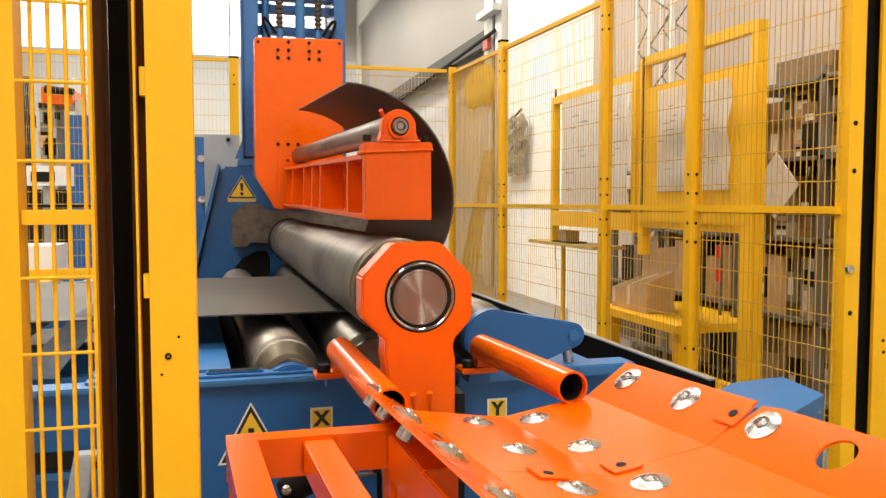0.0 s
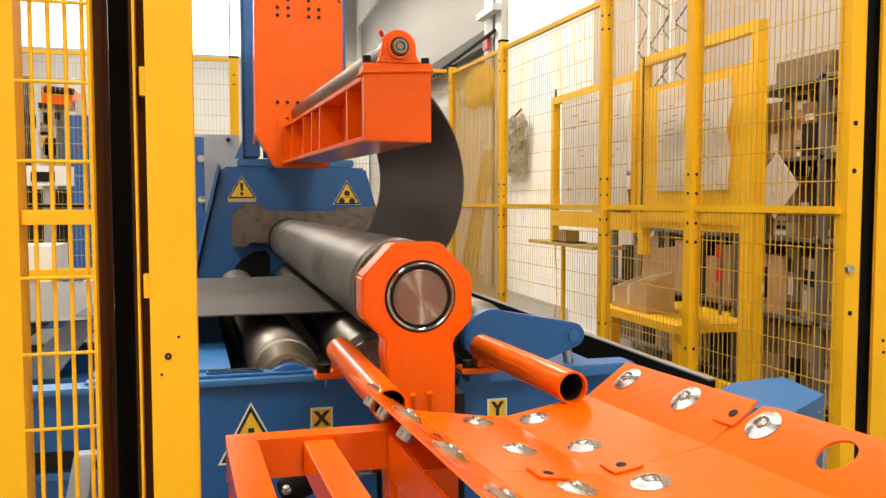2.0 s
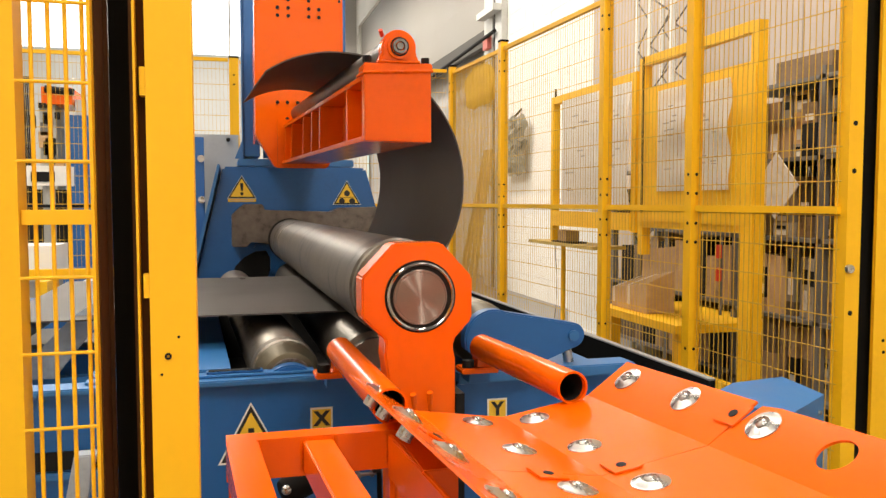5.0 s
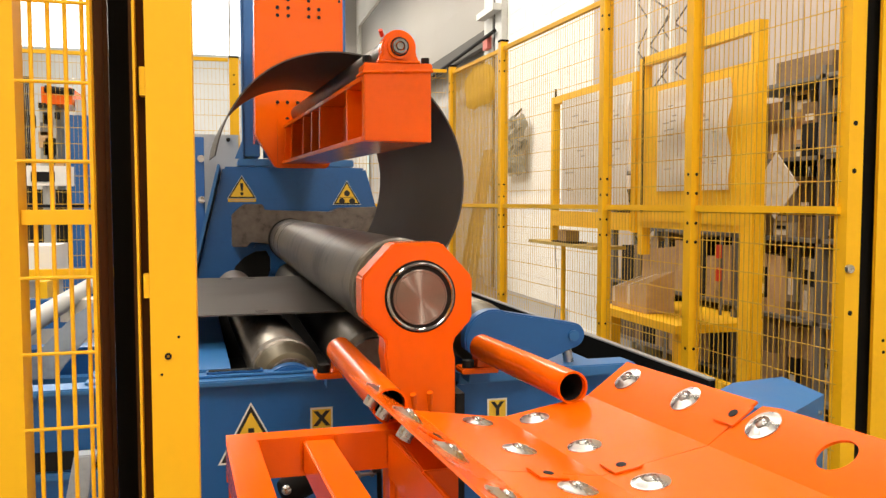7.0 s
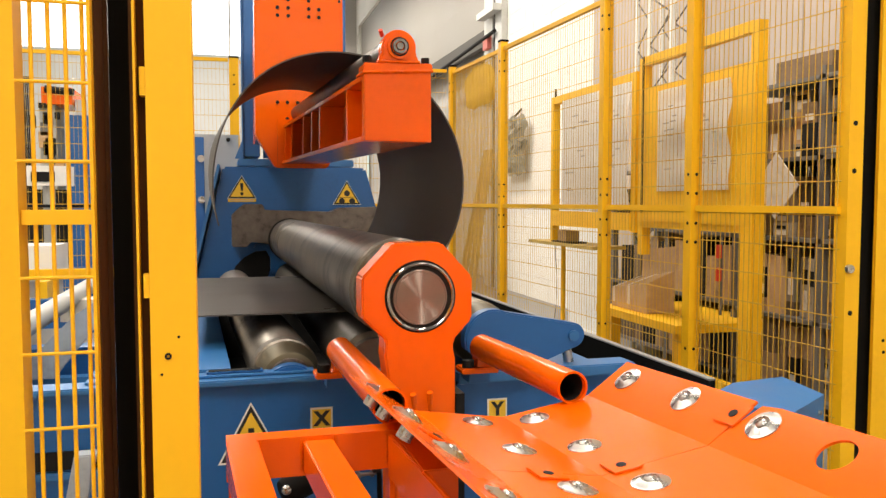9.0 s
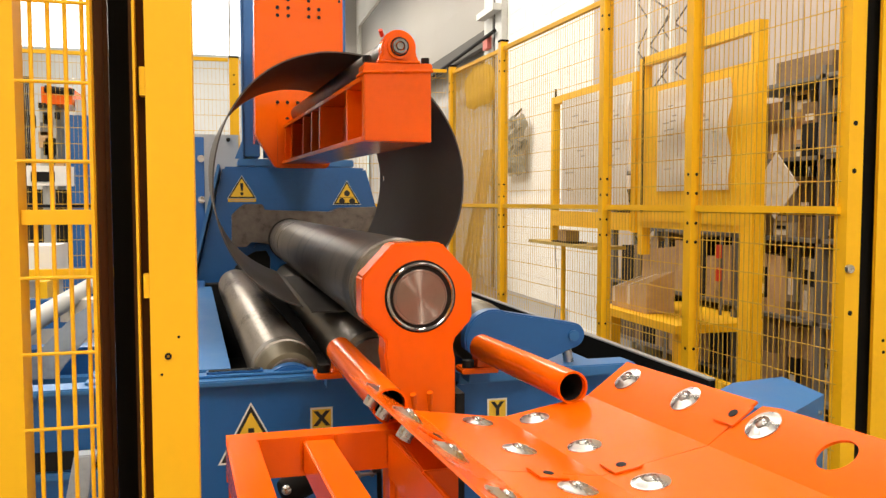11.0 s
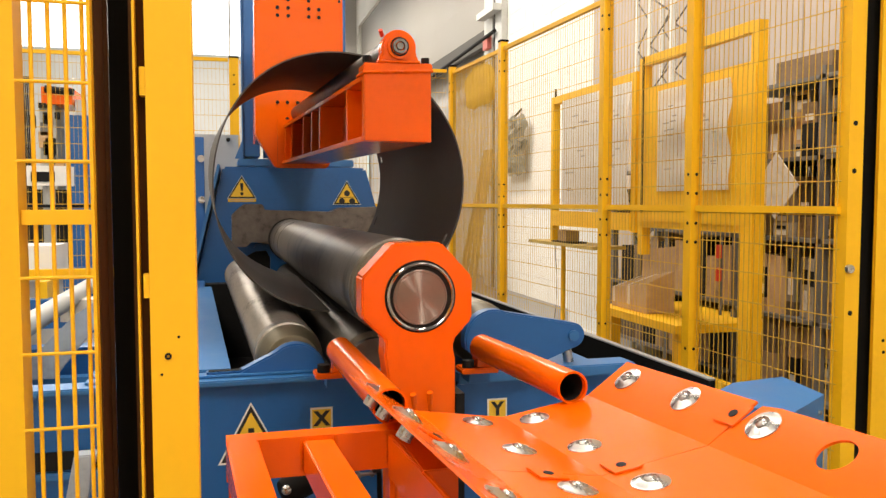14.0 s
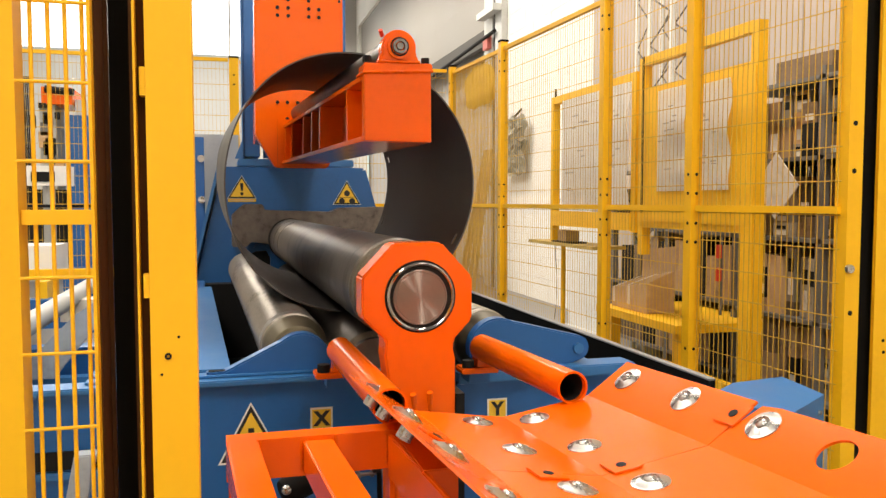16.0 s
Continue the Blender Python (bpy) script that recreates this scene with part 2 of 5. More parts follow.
for x, y in LUMINAIRES:
    lum = thing("ceiling_luminaire", "long white hall luminaire under the ceiling", "lamp", (x, y, 5.4), "hall luminaires")
    part("housing", box(B(), -0.58, 0.58, -1.25, 1.25, 0.02, 0.12), GREY_PAINT, lum, bevel=0.01)
    part("diffuser", box(B(), -0.55, 0.55, -1.2, 1.2, -0.004, 0.018), GLOW, lum)
    for sy in (-0.9, 0.9):
        part("hanger", tube(B(), (0, sy, 0.12), (0, sy, HZ - 5.4), 0.008, 8), GREY_PAINT, lum)


# ---- the guard fence ----
def fence_x(y):
    return 1.55 + (5.3 - y) * 0.05


def mesh_wires(length, z0, z1, pitch, rise, r, flat=0.0):
    """Welded wire mesh in the local x-z plane."""
    bm = B()
    n = int(length / pitch)
    for i in range(n + 1):
        x = (length - n * pitch) / 2 + i * pitch
        tube(bm, (x, 0, z0), (x, 0, z1), r, 5)
    z = z0 + 0.04
    while z < z1:
        tube(bm, (0, -2 * r, z), (length, -2 * r, z), 0.0019, 5)
        z += rise
    return bm


def fence_panel(p0, p1, z0, z1, mid, pitch=0.0245, rise=0.1, r=0.0016, rail=0.011, group="guard fence panels"):
    p0, p1 = Vector(p0), Vector(p1)
    d = p1 - p0
    ob = thing("wire_fence", "yellow welded wire mesh guard panel in a tube frame", "fence", (p0.x, p0.y, 0), group)
    ob.rotation_euler.z = math.atan2(d.y, d.x)
    n = d.length
    part("wire_mesh", mesh_wires(n, z0, z1, pitch, rise, r), WIRE, ob, "thin khaki-yellow wires")["kind"] = "stuff"
    for z in (z0, mid, z1):
        part("rail", box(B(), 0, n, -rail, rail, z - rail, z + rail), YELLOW, ob, bevel=0.003)
    return ob


def fence_post(x, y, w=0.05, h=2.03, turn=0.0, holes=()):
    ob = thing("fence_post", "yellow square steel fence post with bolt holes", "post", (x, y, 0), "guard fence posts")
    ob.rotation_euler.z = radians(turn)
    part("upright", box(B(), -w / 2, w / 2, -w / 2, w / 2, 0.012, h), YELLOW, ob, bevel=0.004)
    part("foot_plate", box(B(), -w, w, -w, w, 0, 0.012), YELLOW, ob, bevel=0.002)
    part("cap", box(B(), -w / 2 - 0.002, w / 2 + 0.002, -w / 2 - 0.002, w / 2 + 0.002, h, h + 0.012), BLACK, ob, "black plastic cap", bevel=0.003)
    for z in holes:
        part("bolt", tube(B(), (0, -w / 2 - 0.002, z), (0, -w / 2 + 0.004, z), 0.006, 10), DARK, ob)
        part("bolt", tube(B(), (-w / 2 - 0.002, -0.004, z), (-w / 2 + 0.004, -0.004, z), 0.006, 10), DARK, ob)
    return ob


POST_Y = (2.63, 3.28, 4.48, 5.40)
HOLES = (0.55, 0.95, 1.02, 1.13, 1.2, 1.86, 1.92)
for y in POST_Y:
    fence_post(fence_x(y), y, 0.045, holes=HOLES)
last = 1.915
for y in POST_Y:
    fence_panel((fence_x(last) + (0.013 if last < 2 else 0), last + 0.03), (fence_x(y), y - 0.03), 0.12, 1.99, 1.075, r=0.0034 if y > 5 else 0.0012 if y > 3 else 0.0016)
    last = y
# back run
fence_post(0.075, 5.45, 0.06, holes=(1.86, 1.92))
fence_post(-1.25, 5.45, 0.05)
fence_panel((0.11, 5.45), (fence_x(5.4) - 0.03, 5.45), 0.12, 2.01, 1.075, r=0.0011)
fence_panel((-1.22, 5.45), (0.04, 5.45), 0.12, 2.02, 1.075, r=0.0009)
fence_panel((-2.5, 5.45), (-1.28, 5.45), 0.12, 2.02, 1.075, r=0.0009)

# corner post and gate upright, front right
corner = thing("corner_post", "wide yellow steel corner post with round and slotted holes", "post", (1.757, 1.95, 0), "guard fence posts")
part("upright", box(B(), -0.022, 0.028, -0.03, 0.02, 0, 2.15), YELLOW, corner, bevel=0.005)
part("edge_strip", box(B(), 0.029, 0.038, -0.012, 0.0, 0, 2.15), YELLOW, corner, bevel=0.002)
for z in (1.325, 1.188, 0.775):
    part("slot", tube(B(), (-0.002, -0.0315, z), (-0.002, -0.02, z), 0.0075, 12), DARK, corner)
part("bolt", tube(B(), (-0.012, -0.042, 0.905), (-0.012, -0.03, 0.905), 0.012, 14, 0.013), BRIGHT, corner, "bright bolt head", smooth=True)
part("gasket", box(B(), 0.039, 0.12, -0.002, 0.02, 0, 2.15), BLACK, corner, "black rubber gap seal")
gate = thing("gate_leaf", "plain yellow sheet gate leaf with small holes", "gate", (1.836, 1.915, 0))
part("sheet", box(B(), 0, 0.35, 0, 0.012, 0.02, 2.15), YELLOW, gate, bevel=0.003)
for x, z in ((0.035, 0.69), (0.038, 0.655)):
    part("hole", tube(B(), (x, -0.0015, z), (x, 0.01, z), 0.005, 10), DARK, gate)

# gate post and mesh leaf, front left, close to the camera
gp = thing("gate_post", "broad yellow steel gate post with a bolt hole", "post", (-0.0635, 1.08, 0))
part("upright", box(B(), -0.0275, 0.0275, -0.03, 0.03, 0, 2.2), YELLOW, gp, bevel=0.002)
part("bolt", tube(B(), (-0.007, -0.0325, 0.906), (-0.007, -0.028, 0.906), 0.0042, 14, inner=0.002), DARK, gp, smooth=True)
for x, z in ((-0.015, 0.883), (0.006, 0.930)):
    part("rivet", tube(B(), (x, -0.0312, z), (x, -0.028, z), 0.0018, 8), DARK, gp)
part("hinge_lug", box(B(), -0.0345, -0.0278, -0.028, -0.01, 1.23, 1.265), YELLOW, gp, bevel=0.001)
part("hinge_lug", box(B(), -0.0345, -0.0278, -0.028, -0.01, 0.98, 1.01), YELLOW, gp, bevel=0.001)
part("cover_strip", box(B(), -0.0425, -0.0395, -0.02, 0.0, 0, 2.2), YELLOW, gp, bevel=0.001)
# The post's shaded side face, darkened by a brown strip of its own.
part("shaded_edge", box(B(), -0.0485, -0.0285, 0.001, 0.03, 0, 2.2), SHADED_YELLOW, gp, "yellow steel edge with its shade put in as dark brown")

ch = thing("gate_channel", "yellow steel channel with a black rubber seal inside", "gate frame", (-0.15, 1.05, 0))
part("web", box(B(), -0.006, -0.002, 0.0, 0.02, 0, 2.2), YELLOW, ch, bevel=0.001)
# Channel side and lip: their shade is put into brown strips.
part("shaded_edge", box(B(), -0.006, 0.0, 0.021, 0.095, 0, 2.2), SHADED_YELLOW, ch, "yellow steel edge with its shade put in as dark brown")
part("shaded_lip", box(B(), 0.0005, 0.006, 0.088, 0.095, 0, 2.2), SHADED_YELLOW, ch, "yellow steel edge with its shade put in as dark brown")
part("seal", box(B(), 0.006, 0.0425, 0.096, 0.12, 0, 2.2), BLACK, ch, "black rubber seal")
part("lip", box(B(), 0.0375, 0.042, 0.04, 0.06, 0, 2.2), YELLOW, ch, bevel=0.001)

leaf = thing("mesh_gate_leaf", "yellow wire mesh gate leaf in a square tube frame", "gate", (-0.30, 1.05, 0))
part("upright", box(B(), 0.0, 0.064, 0.0, 0.045, 0.05, 2.2), YELLOW, leaf, bevel=0.002)
part("upright", box(B(), -0.7, -0.64, 0.0, 0.045, 0.05, 2.2), YELLOW, leaf, bevel=0.002)
part("mid_rail", box(B(), 0.0655, 0.144, 0.006, 0.03, 1.072, 1.090), YELLOW, leaf, bevel=0.0015)
for x in (0.080, 0.0993, 0.1182, 0.1372):
    part("wire", tube(B(), (x, 0.012, 0.06), (x, 0.012, 2.2), 0.0026, 8), YELLOW, leaf, smooth=True)
for z in [1.148 + 0.0945 * k for k in range(11)] + [1.008 - 0.0925 * k for k in range(10)]:
    part("wire", tube(B(), (0.055, 0.002, z), (0.146, 0.002, z), 0.0022, 8), YELLOW, leaf, smooth=True)


# ---- the plate rolling machine ----
machine = thing("plate_rolling_machine", "blue and orange four-roll plate bending machine with steel rolls", "machine", (0.35, 3.2, 0))
MI = Matrix.Translation((-0.35, -3.2, 0))


def mpart(name, bm, mat, label="", bevel=0.0, smooth=False, parent=None):
    """A part given in world places, set under the machine."""
    bmesh.ops.transform(bm, matrix=MI, verts=bm.verts)
    return part(name, bm, mat, parent or machine, label, bevel, smooth)


# base: front panels, ledges, side beams, dark floor and back
mpart("front_panel", box(B(), -0.75, 0.42, 1.86, 1.90, 0.0, 0.685), BLUE, bevel=0.003)
mpart("front_ledge", box(B(), -0.75, 0.42, 1.83, 1.90, 0.686, 0.70), BLUE_PALE, "pale blue ledge", bevel=0.003)
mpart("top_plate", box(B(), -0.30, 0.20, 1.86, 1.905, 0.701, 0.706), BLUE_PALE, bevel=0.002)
mpart("slot_rim", box(B(), -0.046, 0.082, 1.875, 1.904, 0.7065, 0.711), BLUE, "blue slot rim", bevel=0.002)
# Near-black bar laid on the rim stands for the slot's shaded inside.
mpart("slot", box(B(), -0.040, 0.076, 1.880, 1.899, 0.7115, 0.7125), DARK)
mpart("panel_rib", box(B(), -0.75, -0.10, 1.845, 1.859, 0.50, 0.515), BLUE_PALE, bevel=0.002)
mpart("panel_gap", box(B(), -0.75, -0.10, 1.852, 1.859, 0.52, 0.56), DARK)
mpart("front_panel", box(B(), 0.545, 1.02, 1.88, 1.92, 0.0, 0.655), BLUE, bevel=0.003)
mpart("front_ledge", box(B(), 0.545, 1.02, 1.84, 1.92, 0.656, 0.685), BLUE_PALE, bevel=0.003)
mpart("front_stile", box(B(), 0.545, 0.566, 1.855, 1.879, 0.0, 0.655), BLUE, bevel=0.003)
mpart("side_beam", box(B(), -0.17, -0.10, 1.98, 4.30, 0.0, 0.692), BLUE, bevel=0.004)
mpart("side_slab", hexa(B(), ((-0.30, 1.935, 0.694), (0.010, 1.935, 0.694), (0.010, 1.935, 0.706), (-0.30, 1.935, 0.706)), ((-0.30, 3.85, 0.694), (-0.062, 3.85, 0.694), (-0.062, 3.85, 0.706), (-0.30, 3.85, 0.706))), BLUE_PALE, "pale blue top slab", bevel=0.003)
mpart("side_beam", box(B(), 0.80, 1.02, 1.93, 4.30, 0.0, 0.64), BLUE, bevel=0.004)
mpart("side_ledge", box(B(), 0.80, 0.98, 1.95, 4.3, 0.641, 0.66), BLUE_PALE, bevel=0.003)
# Near-black floor and back put the open cavity's shade into colour.
mpart("shade_floor", box(B(), -0.10, 0.80, 1.93, 4.30, 0.25, 0.30), DARK)
mpart("shade_back", box(B(), -0.10, 0.80, 4.20, 4.30, 0.30, 0.68), DARK)
mpart("side_guard", box(B(), 1.25, 1.27, 1.86, 4.9, 0.0, 0.618), BLACK, "black side guard plate")
mpart("guard_edge", box(B(), 1.248, 1.274, 1.86, 4.9, 0.6185, 0.6235), EDGE_GREY, "pale grey edging", bevel=0.002)
mpart("side_deck", box(B(), 1.021, 1.249, 1.93, 4.6, 0.42, 0.45), BLACK)

# headstock at the far end
HS = [(-0.26, 0.0), (-0.26, 0.42), (-0.13, 0.76), (-0.004, 1.286), (0.762, 1.286), (0.817, 1.084), (0.90, 0.76), (1.0, 0.42), (1.0, 0.0)]
mpart("headstock", prism(B(), HS, 4.42, 5.0), BLUE, "blue tapered welded headstock", bevel=0.012)
mpart("headstock_rim", prism(B(), [(-0.30, 0.0), (-0.30, 0.42), (-0.16, 0.77), (-0.03, 1.30), (-0.015, 1.29), (-0.143, 0.76), (-0.275, 0.42), (-0.275, 0.0)], 4.38, 5.0), BLUE_PALE, bevel=0.003)
# near-black plate that paints the shaded opening for the side roll
mpart("opening", prism(B(), [(0.03, 0.62), (0.03, 0.70), (0.055, 0.755), (0.10, 0.80), (0.16, 0.832), (0.215, 0.835), (0.235, 0.80), (0.235, 0.73), (0.20, 0.62)], 4.405, 4.419), DARK)
mpart("opening_lip", prism(B(), [(0.236, 0.72), (0.238, 0.80), (0.215, 0.845), (0.15, 0.85), (0.16, 0.87), (0.30, 0.86), (0.33, 0.78), (0.27, 0.70)], 4.395, 4.419), BLUE, bevel=0.003)
mpart("bearing_block", prism(B(), [(0.037, 0.865), (0.037, 1.03), (0.075, 1.066), (0.102, 1.086), (0.195, 1.086), (0.205, 1.055), (0.55, 1.045), (0.60, 1.066), (0.85, 1.072), (0.90, 1.05), (0.90, 0.86), (0.62, 0.80), (0.20, 0.88), (0.135, 0.89), (0.11, 0.862)], 4.28, 4.41), MILLED, "rough milled steel bearing block", bevel=0.004)
mpart("head_collar", tube(B(), (0.332, 4.22, 0.90), (0.332, 4.28, 0.90), 0.112, 40), DARK, smooth=True)

# column, foot, top beams
mpart("column_flange", box(B(), 0.108, 0.192, 4.46, 4.80, 1.34, 2.9), BLUE, bevel=0.006)
mpart("flange_edge", box(B(), 0.100, 0.107, 4.45, 4.60, 1.34, 2.9), BLUE_PALE, bevel=0.002)
mpart("column_flange", box(B(), 0.602, 0.662, 4.46, 4.80, 1.34, 2.9), BLUE, bevel=0.006)
for z in (1.45, 1.72, 2.03, 2.15, 2.22, 2.6):
    mpart("cross_bar", box(B(), 0.193, 0.601, 4.60, 4.66, z, z + 0.045), BLUE, bevel=0.004)
mpart("guide_rod", tube(B(), (0.235, 4.56, 1.34), (0.235, 4.56, 2.9), 0.022, 16), BLUE_PALE, smooth=True)
mpart("column_foot", box(B(), 0.075, 0.70, 4.44, 4.85, 1.288, 1.33), BLUE_PALE, bevel=0.006)
mpart("gusset", prism(B(), [(0.06, 1.331), (0.107, 1.331), (0.107, 1.45)], 4.47, 4.50), BLUE_PALE, bevel=0.002)
mpart("lift_cylinder", tube(B(), (0.414, 4.46, 1.9), (0.414, 4.46, 2.9), 0.027, 20), BLUE_PALE, "blue lift cylinder", smooth=True)
GUIDE = material("brown_cable_guide", (0.05, 0.035, 0.022), 0.6, vary=0.3)
for x in (0.305, 0.513):
    ribs = [(0.012, 0.0)]
    for i in range(34):
        z = i * 0.026
        ribs += [(0.021, z + 0.002), (0.021, z + 0.014), (0.014, z + 0.017), (0.014, z + 0.025)]
    guide = lathe(B(), ribs, 14)
    bmesh.ops.translate(guide, vec=(x, 4.47, 2.035), verts=guide.verts)
    mpart("cable_guide", guide, GUIDE, "dark ribbed cable guide")
    mpart("coupling", tube(B(), (x, 4.47, 1.94), (x, 4.47, 2.034), 0.022, 18, 0.016), BLUE_PALE, "blue hose coupling", smooth=True)
    hs = B()
    side = -1 if x < 0.4 else 1
    pts = [Vector((x + side * (0.02 + 0.07 * math.sin(i * 0.30)), 4.44, 1.93 + 0.155 * math.sin(math.pi * (0.15 + i * 0.085)))) for i in range(11)]
    for p, q in zip(pts, pts[1:]):
        tube(hs, p, q, 0.008, 8)
    mpart("hose", hs, BLACK, "black looped hydraulic hose", smooth=True)


def warning_sign(x, z, w, h, y, glyph):
    """A triangular yellow sign with a black border, on a face at y."""
    tri = lambda s: [(x - w / 2 * s, z + h * (1 - s) * 0.36), (x + w / 2 * s, z + h * (1 - s) * 0.36), (x, z + h * s + h * (1 - s) * 0.36)]
    s0 = mpart("warning_sign", prism(B(), tri(1.05 if glyph != "press" else 1.10), y - 0.0015, y), WHITE_PRINT, "pale sign backing")
    bmk = prism(B(), tri(1.0), y - 0.003, y - 0.0016)
    mpart("sign_border", bmk, BLACK_PRINT, "black triangular border", parent=s0)
    mpart("sign_field", prism(B(), tri(0.82), y - 0.0045, y - 0.0031), YELLOW_SIGN, "yellow triangular field", parent=s0)
    for o in s0.children:
        o.matrix_basis = Matrix.Translation((0, 0, 0))
    yg = y - 0.006
    if glyph == "!":
        g = prism(B(), [(x - w * 0.035, z + h * 0.33), (x + w * 0.035, z + h * 0.33), (x + w * 0.06, z + h * 0.68), (x - w * 0.06, z + h * 0.68)], yg, yg + 0.001)
        tube(g, (x, yg, z + h * 0.20), (x, yg + 0.001, z + h * 0.20), w * 0.06, 14)
        mpart("sign_mark", g, BLACK_PRINT, parent=s0)
        mpart("sign_plate", box(B(), x - w * 0.5, x + w * 0.5, y - 0.003, y, z - h * 0.17, z - h * 0.03), YELLOW_SIGN, "yellow strip with worn print", parent=s0)
        mpart("sign_line", box(B(), x - w * 0.44, x + w * 0.44, y - 0.0042, y - 0.0031, z - h * 0.12, z - h * 0.085), INK, parent=s0)
    elif glyph == "rolls":
        g = B()
        for dx, dz in ((-0.19, 0.14), (0.19, 0.14), (0.0, 0.47)):
            tube(g, (x + w * dx, yg, z + h * dz), (x + w * dx, yg + 0.001, z + h * dz), w * 0.11, 18)
        hexa(g, ((x - w * 0.3, yg, z + h * 0.27), (x + w * 0.3, yg, z + h * 0.30), (x + w * 0.3, yg, z + h * 0.32), (x - w * 0.3, yg, z + h * 0.29)), ((x - w * 0.3, yg + 0.001, z + h * 0.27), (x + w * 0.3, yg + 0.001, z + h * 0.30), (x + w * 0.3, yg + 0.001, z + h * 0.32), (x - w * 0.3, yg + 0.001, z + h * 0.29)))
        mpart("sign_mark", g, BLACK_PRINT, parent=s0)
    else:
        g = box(B(), x - w * 0.26, x + w * 0.26, yg, yg + 0.001, z + h * 0.46, z + h * 0.50)
        box(g, x - w * 0.05, x + w * 0.05, yg, yg + 0.001, z + h * 0.52, z + h * 0.60)
        box(g, x - w * 0.3, x + w * 0.3, yg, yg + 0.001, z + h * 0.22, z + h * 0.27)
        mpart("sign_mark", g, BLACK_PRINT, parent=s0)
    return s0


warning_sign(0.093, 1.118, 0.145, 0.118, 4.42, "!")
warning_sign(0.657, 1.085, 0.150, 0.128, 4.42, "rolls")
warning_sign(0.052, 0.505, 0.135, 0.128, 1.86, "press")


def axis_plate(text, x, z, y):
    s = mpart("axis_plate", box(B(), x - 0.026, x + 0.026, y - 0.002, y, z - 0.026, z + 0.026), WHITE_PRINT, "pale-edged yellow axis plate")
    mpart("axis_field", box(B(), x - 0.022, x + 0.022, y - 0.0034, y - 0.0021, z - 0.022, z + 0.022), YELLOW_SIGN, parent=s)
    letter(text, 0.046, BLACK_PRINT, s, pose(x - 0.35, y - 3.2 - 0.0045, z - 0.001, 90, 0, 0))


axis_plate("X", 0.213, 0.592, 1.86)
axis_plate("Y", 0.655, 0.580, 1.879)

# drop-end yoke and its opening
cx, cz = 0.362, 0.916
YOKE = [(0.302, 0.0), (0.302, 0.74), (0.294, 0.80), (0.296, 0.832), (0.250, 0.877), (0.250, 0.955), (0.312, 1.020), (0.408, 1.020), (0.470, 0.952), (0.470, 0.868), (0.436, 0.832), (0.430, 0.815), (0.436, 0.79), (0.436, 0.0)]
yoke = mpart("end_yoke", prism(B(), YOKE, 1.50, 1.57), ORANGE, "orange hinged end yoke", bevel=0.004)
ring = lathe(B(), [(0.0605, 0.0), (0.0612, -0.0045), (0.0640, -0.0065), (0.0668, -0.0045), (0.0680, 0.0)], 72)
bmesh.ops.delete(ring, geom=[f for f in ring.faces if len(f.verts) > 4], context="FACES_ONLY")
bmesh.ops.transform(ring, matrix=pose(0.365, 1.4995, cz, -90, 0, 0), verts=ring.verts)
mpart("bore_ring", ring, CHROME, "polished rounded bearing ring", smooth=True, parent=yoke)
# Two near-black discs paint the shade in the gaps around the ring.
mpart("bore_shadow_gap", tube(B(), (0.365, 1.4992, cz), (0.365, 1.52, cz), 0.0708, 56), DARK, parent=yoke)
mpart("bore_gap", tube(B(), (0.365, 1.4985, cz), (0.365, 1.52, cz), 0.0604, 48), DARK, parent=yoke)
mpart("hook", tube(B(), (0.352, 1.49, 0.69), (0.343, 1.47, 0.732), 0.004, 10, 0.006), ORANGE, parent=yoke, smooth=True)
mpart("hook", tube(B(), (0.382, 1.49, 0.69), (0.376, 1.47, 0.734), 0.004, 10, 0.006), ORANGE, parent=yoke, smooth=True)
mpart("pivot_block", box(B(), 0.437, 0.455, 1.50, 1.60, 0.2, 0.72), DARK)
mpart("end_journal", tube(B(), (0.363, 1.571, 0.914), (0.3625, 1.64, 0.914), 0.092, 40), DARK, smooth=True)


def roll_pose(a, b):
    """Local z along the roll, from its near end a to its far end b."""
    a, b = Vector(a), Vector(b)
    return Matrix.Translation(a) @ (b - a).to_track_quat("Z", "Y").to_matrix().to_4x4()


def turned(a, b, angle):
    return roll_pose(a, b) @ Matrix.Rotation(angle, 4, "Z")


OFF = Vector((0.35, 3.2, 0))
TOP_A, TOP_B = Vector((0.3625, 1.64, 0.914)) - OFF, Vector((0.332, 4.26, 0.90)) - OFF
R_TOP = 0.1075
L_TOP = (TOP_B - TOP_A).length
top_roll = part("top_roll", lathe(B(), [(0.098, 0), (0.1045, 0.004), (0.1045, 0.03), (0.101, 0.034), (0.101, 0.044), (R_TOP, 0.05), (R_TOP, L_TOP * 0.55), (R_TOP, 2.05), (0.1035, 2.053), (0.1035, 2.068), (R_TOP, 2.071), (R_TOP, 2.28), (0.1035, 2.283), (0.1035, 2.298), (R_TOP, 2.301), (R_TOP, L_TOP)], 64), ROLL, machine, "long worked steel top roll", smooth=True)
top_roll.matrix_basis = turned(TOP_A, TOP_B, 0)
part("collar", tube(B(), (0, 0, 0.005), (0, 0, 0.03), 0.1052, 56), COLLAR, top_roll, "brown varnished collar", smooth=True)
disc = part("end_disc", lathe(B(), [(0.0540, -0.1425), (0.0525, -0.1450), (0.0510, -0.1450), (0.0500, -0.1438), (0.0488, -0.1438), (0.048, -0.1448), (0.001, -0.1448)], 64), BRUSHED, top_roll, "brushed round shaft end", smooth=True)
part("set_screw", tube(B(), (0.0535, 0.018, -0.1441), (0.0555, 0.018, -0.1446), 0.0030, 10), DARK, top_roll)

